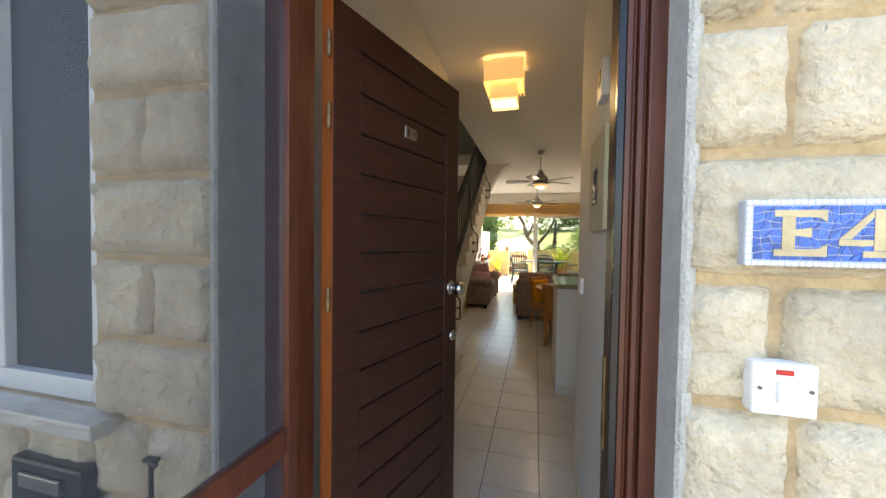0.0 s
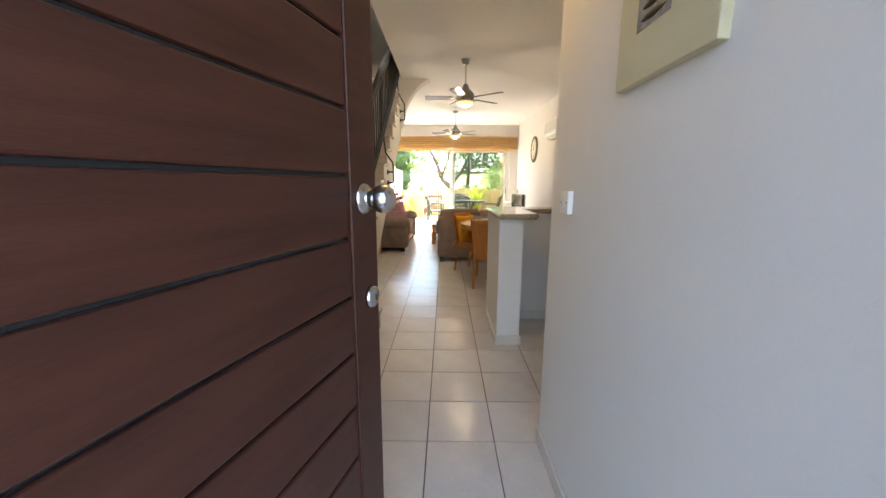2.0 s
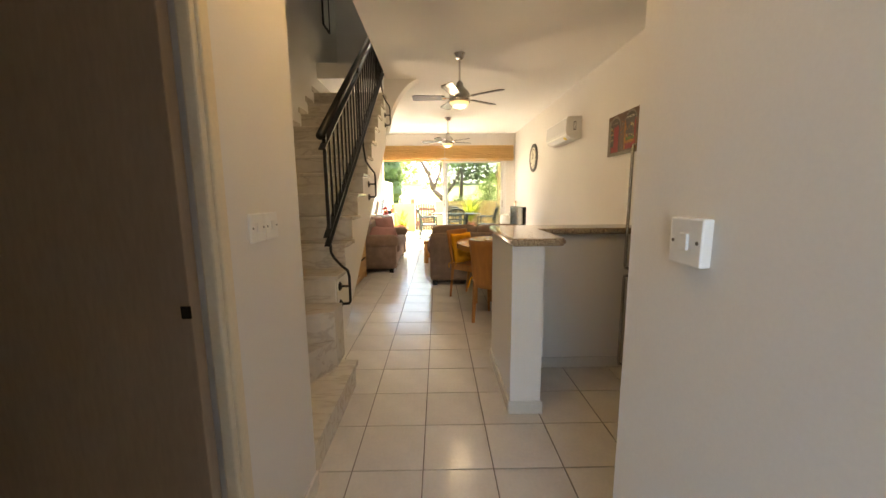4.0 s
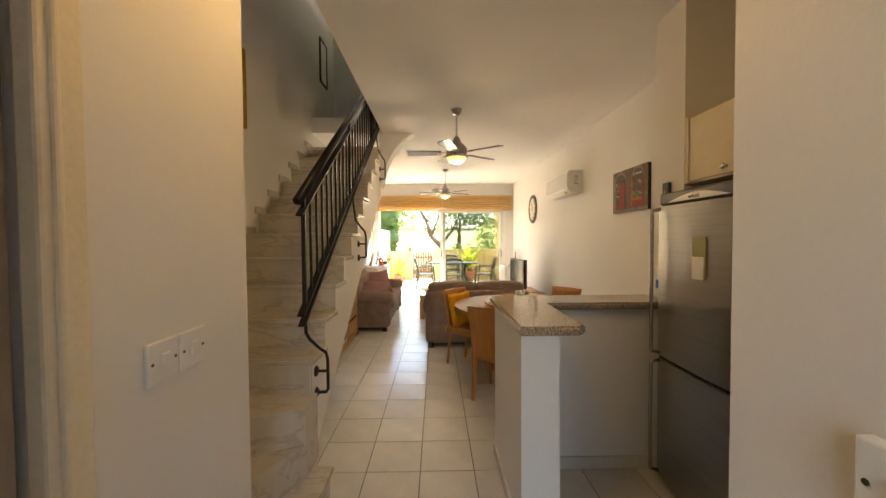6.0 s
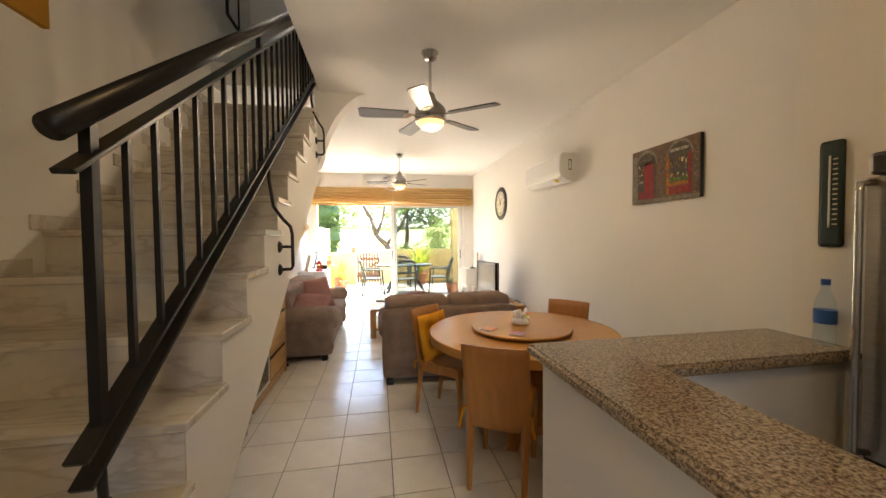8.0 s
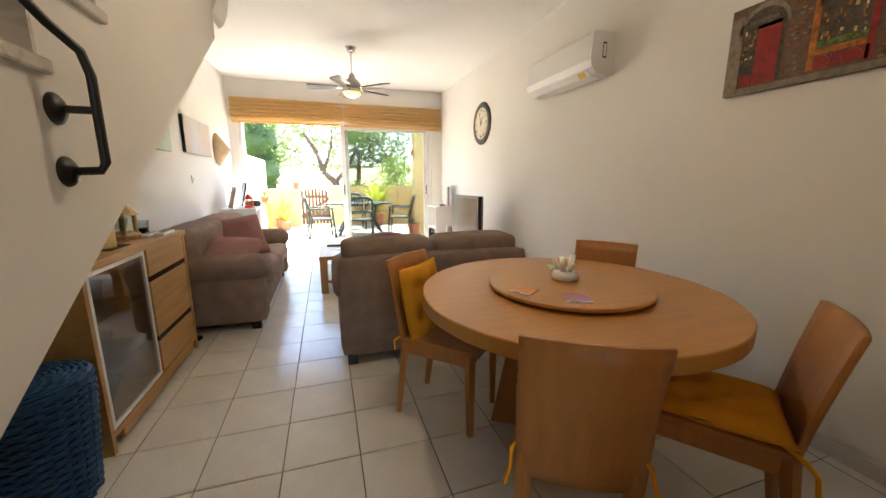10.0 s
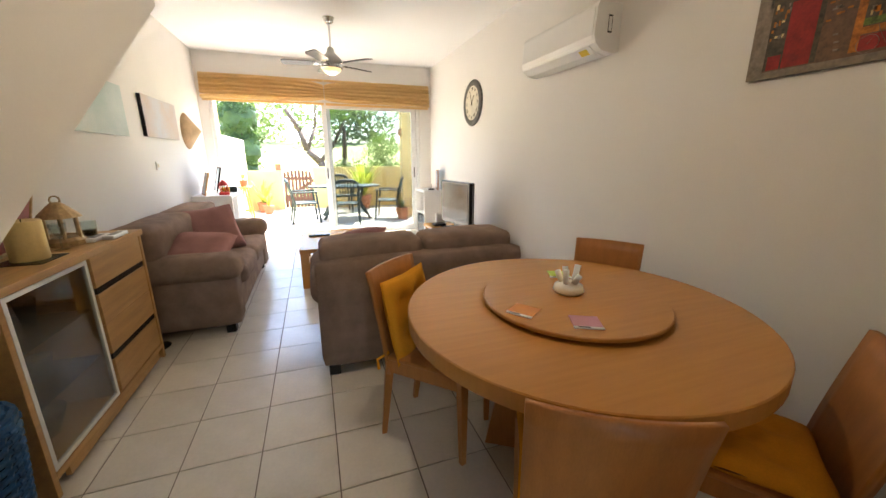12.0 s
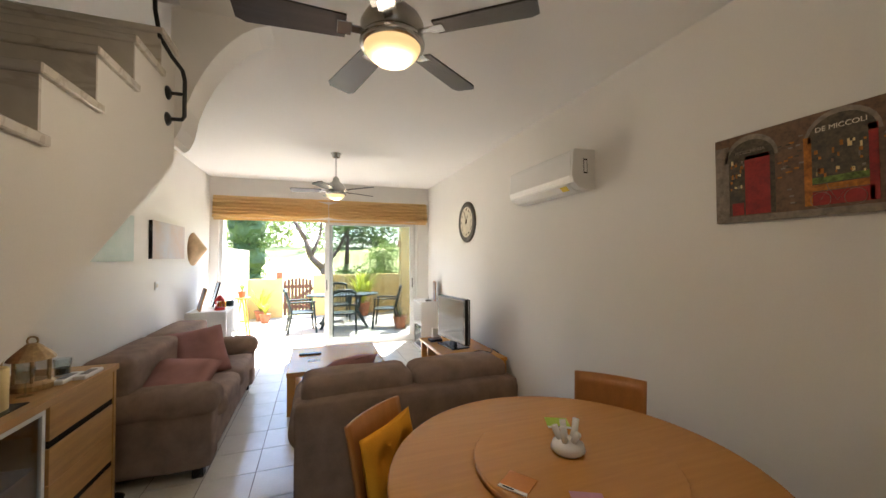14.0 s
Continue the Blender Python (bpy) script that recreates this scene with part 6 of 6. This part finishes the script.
setting("wall_patio_left", bx(-2.0, -1.80, YF + 0.22, 15.1, -0.3, 1.75), CREAM, "tall cream rendered party wall of the patio", "wall")
bm = bmesh.new()
box(bm, -1.80, -0.98, 14.95, 15.1, -0.3, 1.0)
box(bm, -0.22, 2.4, 14.95, 15.1, -0.3, 1.08)
box(bm, 2.25, 2.4, YF + 0.22, 14.95, -0.3, 1.08)
setting("wall_patio_low", bm, YELLOW, "low yellow rendered garden wall", "wall")
setting("pier_left", bx(-1.80, -1.58, YF + 0.22, YF + 0.42, -0.3, 2.9, 0.006), YELLOW, "yellow rendered pier beside the patio door", "pier")
setting("pier_right", bx(1.72, 1.98, 12.75, 13.0, -0.3, 2.9, 0.006), YELLOW, "yellow rendered pergola pier", "pier")
lb = thing("wall_lamp", "small brown wall lamp on the pergola pier", "wall lamp")
part("body", bx(1.67, 1.72, 12.83, 12.92, 1.80, 1.95, 0.01), TERRA, lb)

gt = thing("garden_gate", "low brown picket gate in the garden wall", "gate")
for k in range(8):
    x = -0.955 + 0.089 * k
    hh = 0.93 + 0.05 * math.sin(math.pi * k / 7)
    part("picket", prism([(x, 0.02), (x + 0.068, 0.02), (x + 0.068, hh), (x + 0.034, hh + 0.05), (x, hh)], "y", 14.97, 14.99), FENCE, gt)
for z in (0.20, 0.74):
    part("rail", bx(-0.965, -0.24, 14.99, 15.02, z, z + 0.09, 0.003), FENCE, gt)
part("brace", bx(0, 0.88, 0, 0.025, 0, 0.07, 0.002, 1, Matrix.Translation((-0.93, 14.99, 0.24)) @ Matrix.Rotation(radians(-32), 4, "Y")), FENCE, gt)
bn = thing("terracotta_box", "small terracotta planter standing on the wall", "planter")
part("box", bx(-1.13, -0.99, 14.97, 15.08, 1.0, 1.17, 0.006), TERRA, bn)


def plastic_chair(m):
    c = thing("patio_chair", "dark green plastic patio armchair with slatted back", "chair", group="patio chairs")
    part("seat", bx(-0.23, 0.23, -0.22, 0.24, 0.40, 0.43, 0.012), GREENP, c)
    for x in (-0.235, 0.235):
        part("leg", tube([(x * 1.02, 0.26, 0), (x, 0.22, 0.42), (x * 1.08, 0.20, 0.64)], 0.022, 8), GREENP, c)
        part("leg", tube([(x * 0.98, -0.30, 0), (x * 0.95, -0.22, 0.42)], 0.022, 8), GREENP, c)
        part("armrest", bx(x * 1.08 - 0.03, x * 1.08 + 0.03, -0.26, 0.24, 0.635, 0.665, 0.012), GREENP, c)
        part("back_post", tube([(x * 0.95, -0.22, 0.42), (x, -0.27, 0.66), (x * 0.92, -0.33, 0.86)], 0.020, 8), GREENP, c)
    part("top_rail", tube([(-0.215, -0.335, 0.85), (-0.12, -0.345, 0.895), (0, -0.35, 0.905), (0.12, -0.345, 0.895), (0.215, -0.335, 0.85)], 0.032, 8), GREENP, c)
    part("lower_rail", tube([(-0.22, -0.262, 0.60), (0.22, -0.262, 0.60)], 0.022, 8), GREENP, c)
    for k in range(6):
        x = -0.15 + 0.06 * k
        part("slat", tube([(x * 0.8, -0.265, 0.60), (x, -0.345, 0.89)], 0.013, 6), GREENP, c)
    c.matrix_world = m
    return c


pc0 = plastic_chair(pose(0.42, 12.35, -0.015, 0, 0, -4))
for m in (pose(-0.42, 12.75, -0.015, 0, 0, -82), pose(1.35, 12.72, -0.015, 0, 0, 72), pose(0.40, 13.95, -0.015, 0, 0, 182)):
    copy_thing(pc0, m)
pt = thing("patio_table", "dark green oval plastic patio table with crossed legs", "table")
pts = [(0.45 + 0.80 * math.cos(a), 13.15 + 0.45 * math.sin(a)) for a in [2 * math.pi * k / 36 for k in range(36)]]
part("top", prism(pts, "z", 0.685, 0.715), GREENP, pt)
for sx in (-1, 1):
    for sy in (-1, 1):
        part("leg", tube([(0.45 + sx * 0.50, 13.15 + sy * 0.34, -0.015), (0.45 + sx * 0.30, 13.15 + sy * 0.2, 0.35), (0.45 + sx * 0.36, 13.15 + sy * 0.26, 0.69)], 0.032, 8), GREENP, pt)

ob_ = thing("orange_stool", "orange wooden folding stool carrying a terracotta pot", "stool")
OWD = material("orange_wood", (0.62, 0.28, 0.04), 0.6, var=0.1)
for a, b in (((-1.60, 12.15, -0.015), (-1.50, 12.15, 0.78)), ((-1.34, 12.15, -0.015), (-1.44, 12.15, 0.78)), ((-1.60, 12.40, -0.015), (-1.50, 12.40, 0.78)), ((-1.34, 12.40, -0.015), (-1.44, 12.40, 0.78))):
    part("leg", rod(a, b, 0.016, n=8), OWD, ob_)
part("seat", bx(-1.60, -1.34, 12.10, 12.45, 0.78, 0.80, 0.003), OWD, ob_)
part("stretcher", bx(-1.58, -1.36, 12.14, 12.16, 0.35, 0.38), OWD, ob_)


def leaves(bm, c, rad, n, size, rnd, shell=0.5, droop=0.0):
    c = Vector(c)
    for _ in range(n):
        while True:
            d = Vector((rnd.uniform(-1, 1), rnd.uniform(-1, 1), rnd.uniform(-1, 1)))
            if shell < d.length < 1:
                break
        d *= 0.75 + 0.35 * noise.noise(d * 2.2 + c)
        p = c + Vector((d.x * rad[0], d.y * rad[1], d.z * rad[2]))
        s = size * rnd.uniform(0.6, 1.3)
        q = Euler((rnd.uniform(-1, 1), rnd.uniform(-1, 1), rnd.uniform(0, 6.28))).to_matrix()
        pts_ = [Vector((0, -s, 0)), Vector((s * 0.38, 0, 0.12 * s)), Vector((0, s, -droop * s)), Vector((-s * 0.38, 0, 0.12 * s))]
        bm.faces.new([bm.verts.new(p + q @ v) for v in pts_])


def tree(x, y, trunk, limbs, clumps, mat, label, leaf=0.10, per=500, seed=1, tilt=None):
    rnd = random.Random(seed)
    t = thing("tree", label, "tree", Matrix.Translation((x, y, -0.12)))
    bm = bmesh.new()
    for path, r0, r1 in [trunk] + limbs:
        for k in range(len(path) - 1):
            a = r0 + (r1 - r0) * k / (len(path) - 1)
            b = r0 + (r1 - r0) * (k + 1) / (len(path) - 1)
            cyl(bm, path[k], path[k + 1], a, b, 9)
    part("trunk", bm, BARK, t, smooth=True)
    bm = bmesh.new()
    for c, r in clumps:
        leaves(bm, c, r, per, leaf, rnd, 0.35, 0.3)
    part("crown", bm, mat, t)
    return t


tree(-0.2, 20.0, ([(0.9, 0, 0), (0.55, 0, 0.7), (0.30, 0, 1.25), (-0.15, 0, 1.7), (-0.35, 0.1, 2.4), (-0.8, 0.2, 3.2)], 0.20, 0.07),
     [([(0.30, 0, 1.25), (0.9, 0.1, 2.0), (1.4, 0, 3.0)], 0.10, 0.04), ([(-0.15, 0, 1.7), (0.2, 0.2, 2.6), (0.3, 0.4, 3.6)], 0.08, 0.03), ([(0.9, 0, 0), (1.25, 0.1, 1.4), (1.3, 0, 2.6)], 0.16, 0.06)],
     [((-1.2, 0, 4.2), (1.1, 1.0, 0.7)), ((0.3, 0, 4.1), (1.2, 1.0, 0.8)), ((1.9, 0.2, 3.7), (1.1, 1.0, 0.8)), ((-2.2, 0.2, 4.2), (0.9, 0.9, 0.6)), ((1.1, 0, 3.1), (0.6, 0.6, 0.45))], LEAF, "leaning garden tree with forked grey trunk", 0.05, 900, 3)
rs = random.Random(8)
for (x, y, rx_, h_, mt, lab, n, sz) in ((-2.25, 17.6, 0.75, 3.4, LEAFD, "tall clipped dark green hedge column", 11000, 0.05), (2.6, 17.8, 1.3, 2.5, LEAF, "loose green shrub behind the garden wall", 4200, 0.055), (1.2, 18.0, 0.8, 1.5, LEAFD, "rounded grey-green shrub behind the wall", 1800, 0.06), (4.6, 18.6, 1.7, 3.6, LEAF, "dense green shrub by the garden", 4800, 0.07), (3.0, 16.3, 0.5, 1.9, LEAFY, "yellow-green bush behind the garden wall", 1100, 0.07), (-0.2, 17.2, 1.3, 0.55, LEAFD, "low dark green hedge along the wall", 1500, 0.06)):
    s_ = thing("shrub", lab, "shrub", Matrix.Translation((x, y, -0.12)))
    bm = bmesh.new()
    for k in range(5):
        a = k * 1.2566
        cyl(bm, (0.05 * math.cos(a), 0.05 * math.sin(a), 0), (rx_ * 0.5 * math.cos(a), rx_ * 0.5 * math.sin(a), h_ * 0.7), 0.035, 0.012, 6)
    part("stems", bm, BARK, s_)
    bm = bmesh.new()
    if h_ > 3.3 and rx_ < 1:
        for k in range(3):
            geo = bmesh.ops.create_icosphere(bm, subdivisions=3, radius=1.0)
            for v in geo["verts"]:
                f_ = 0.70 + 0.16 * noise.noise(v.co * 3.0 + Vector((k, 0, 0)))
                v.co = Vector((v.co.x * rx_ * f_, v.co.y * rx_ * f_, 0.75 + h_ * 0.27 * k + v.co.z * h_ * 0.25 * f_))
        for k in range(4):
            leaves(bm, (rs.uniform(-0.1, 0.1), 0, 0.5 + h_ * 0.24 * k), (rx_, rx_, h_ * 0.24), n // 4, sz, rs, 0.6)
    else:
        for k in range(6):
            leaves(bm, (rs.uniform(-0.5, 0.5) * rx_, rs.uniform(-0.4, 0.4) * rx_, h_ * rs.uniform(0.3, 0.75)), (rx_ * 0.6, rx_ * 0.6, h_ * 0.28), n // 6, sz, rs, 0.2, 0.3)
    part("foliage", bm, mt, s_)

# far trees as one mass, behind a bright field
bm = bmesh.new()
rf = random.Random(21)
for k in range(46):
    x = -40 + 80 * k / 45 + rf.uniform(-1, 1)
    y = 46 + rf.uniform(-6, 8)
    hh = rf.uniform(8.0, 11.5)
    for j in range(3):
        leaves(bm, (x + rf.uniform(-1.2, 1.2), y, hh * (0.3 + 0.25 * j)), (2.6, 2.0, hh * 0.28), 330, 0.26, rf, 0.2)
tagged(part("far_trees", bm, LEAFF), "distant row of green trees behind the field", "trees", kind="stuff")


def arching_plant(x, y, z, n, length, mat, label, seed, pot):
    p = thing("potted_plant", label, "plant", Matrix.Translation((x, y, z)))
    if pot:
        part("pot", lathe([(0, 0), (pot * 0.7, 0), (pot, pot * 1.5), (pot * 1.08, pot * 1.5), (pot * 1.08, pot * 1.75), (pot * 0.9, pot * 1.75), (0, pot * 1.6)], 20), TERRA, p)
    r_ = random.Random(seed)
    bm = bmesh.new()
    base = pot * 1.6 if pot else 0
    for k in range(n):
        a, l = r_.uniform(0, 6.28), length * r_.uniform(0.6, 1.1)
        out = r_.uniform(0.25, 0.6)
        prev = None
        w0 = 0.02 * length / 0.6
        for j in range(7):
            u = j / 6
            c = Vector((out * l * u * math.cos(a), out * l * u * math.sin(a), base + l * (u - 0.42 * u * u * u)))
            sd_ = Vector((-math.sin(a), math.cos(a), 0)) * w0 * (1 - u) ** 0.6
            cur = (bm.verts.new(c - sd_), bm.verts.new(c + sd_))
            if prev:
                bm.faces.new((prev[0], prev[1], cur[1], cur[0]))
            prev = cur
    part("leaves", bm, mat, p)


arching_plant(1.05, 14.55, -0.015, 46, 1.35, LEAFY, "yellow-green palm plant in a terracotta pot on the patio", 5, 0.20)
arching_plant(1.62, 12.45, -0.015, 14, 0.4, LEAFD, "small potted plant beside the pier", 6, 0.15)
arching_plant(-1.30, 14.2, -0.015, 30, 0.5, LEAFY, "low green plant in a bed against the patio wall", 7, 0.12)
arching_plant(-1.45, 14.6, -0.015, 24, 0.9, LEAFY, "tall green plant against the patio wall", 8, 0.14)
arching_plant(-1.47, 12.28, 0.80, 18, 0.3, LEAF, "small plant in a terracotta pot on the stool", 9, 0.07)

# ---- floor tiles, last ----
T, X1, Y0 = 0.335, -0.21, 2.79
full = mesh_of(bx(0.0026, T - 0.0026, 0.0026, T - 0.0026, -0.006, 0.0, 0.0012, 1), "tile", TILE)
floor_ob = bpy.data.objects["floor"]
rest = bmesh.new()
for i in range(-5, 7):
    for j in range(-6, 26):
        x, y = X1 + T * i, Y0 + T * j
        if x >= XL - 0.001 and x + T <= XR + 0.001 and y + T <= YF + 0.03 and y > 0.9:
            t_ = part("tile", full, TILE, floor_ob)
            t_.location = (x, y, 0)
        else:
            a, b, c, d = max(x, XL) + 0.0017, min(x + T, XR) - 0.0017, max(y, 0.955) + 0.0017, min(y + T, YF + 0.03) - 0.0017
            if b - a > 0.01 and d - c > 0.01:
                vs = [rest.verts.new(p) for p in ((a, c, 0), (b, c, 0), (b, d, 0), (a, d, 0))]
                rest.faces.new(vs)
r_ = part("cut_tiles", rest, TILE, floor_ob)
tagged(r_, kind="stuff")
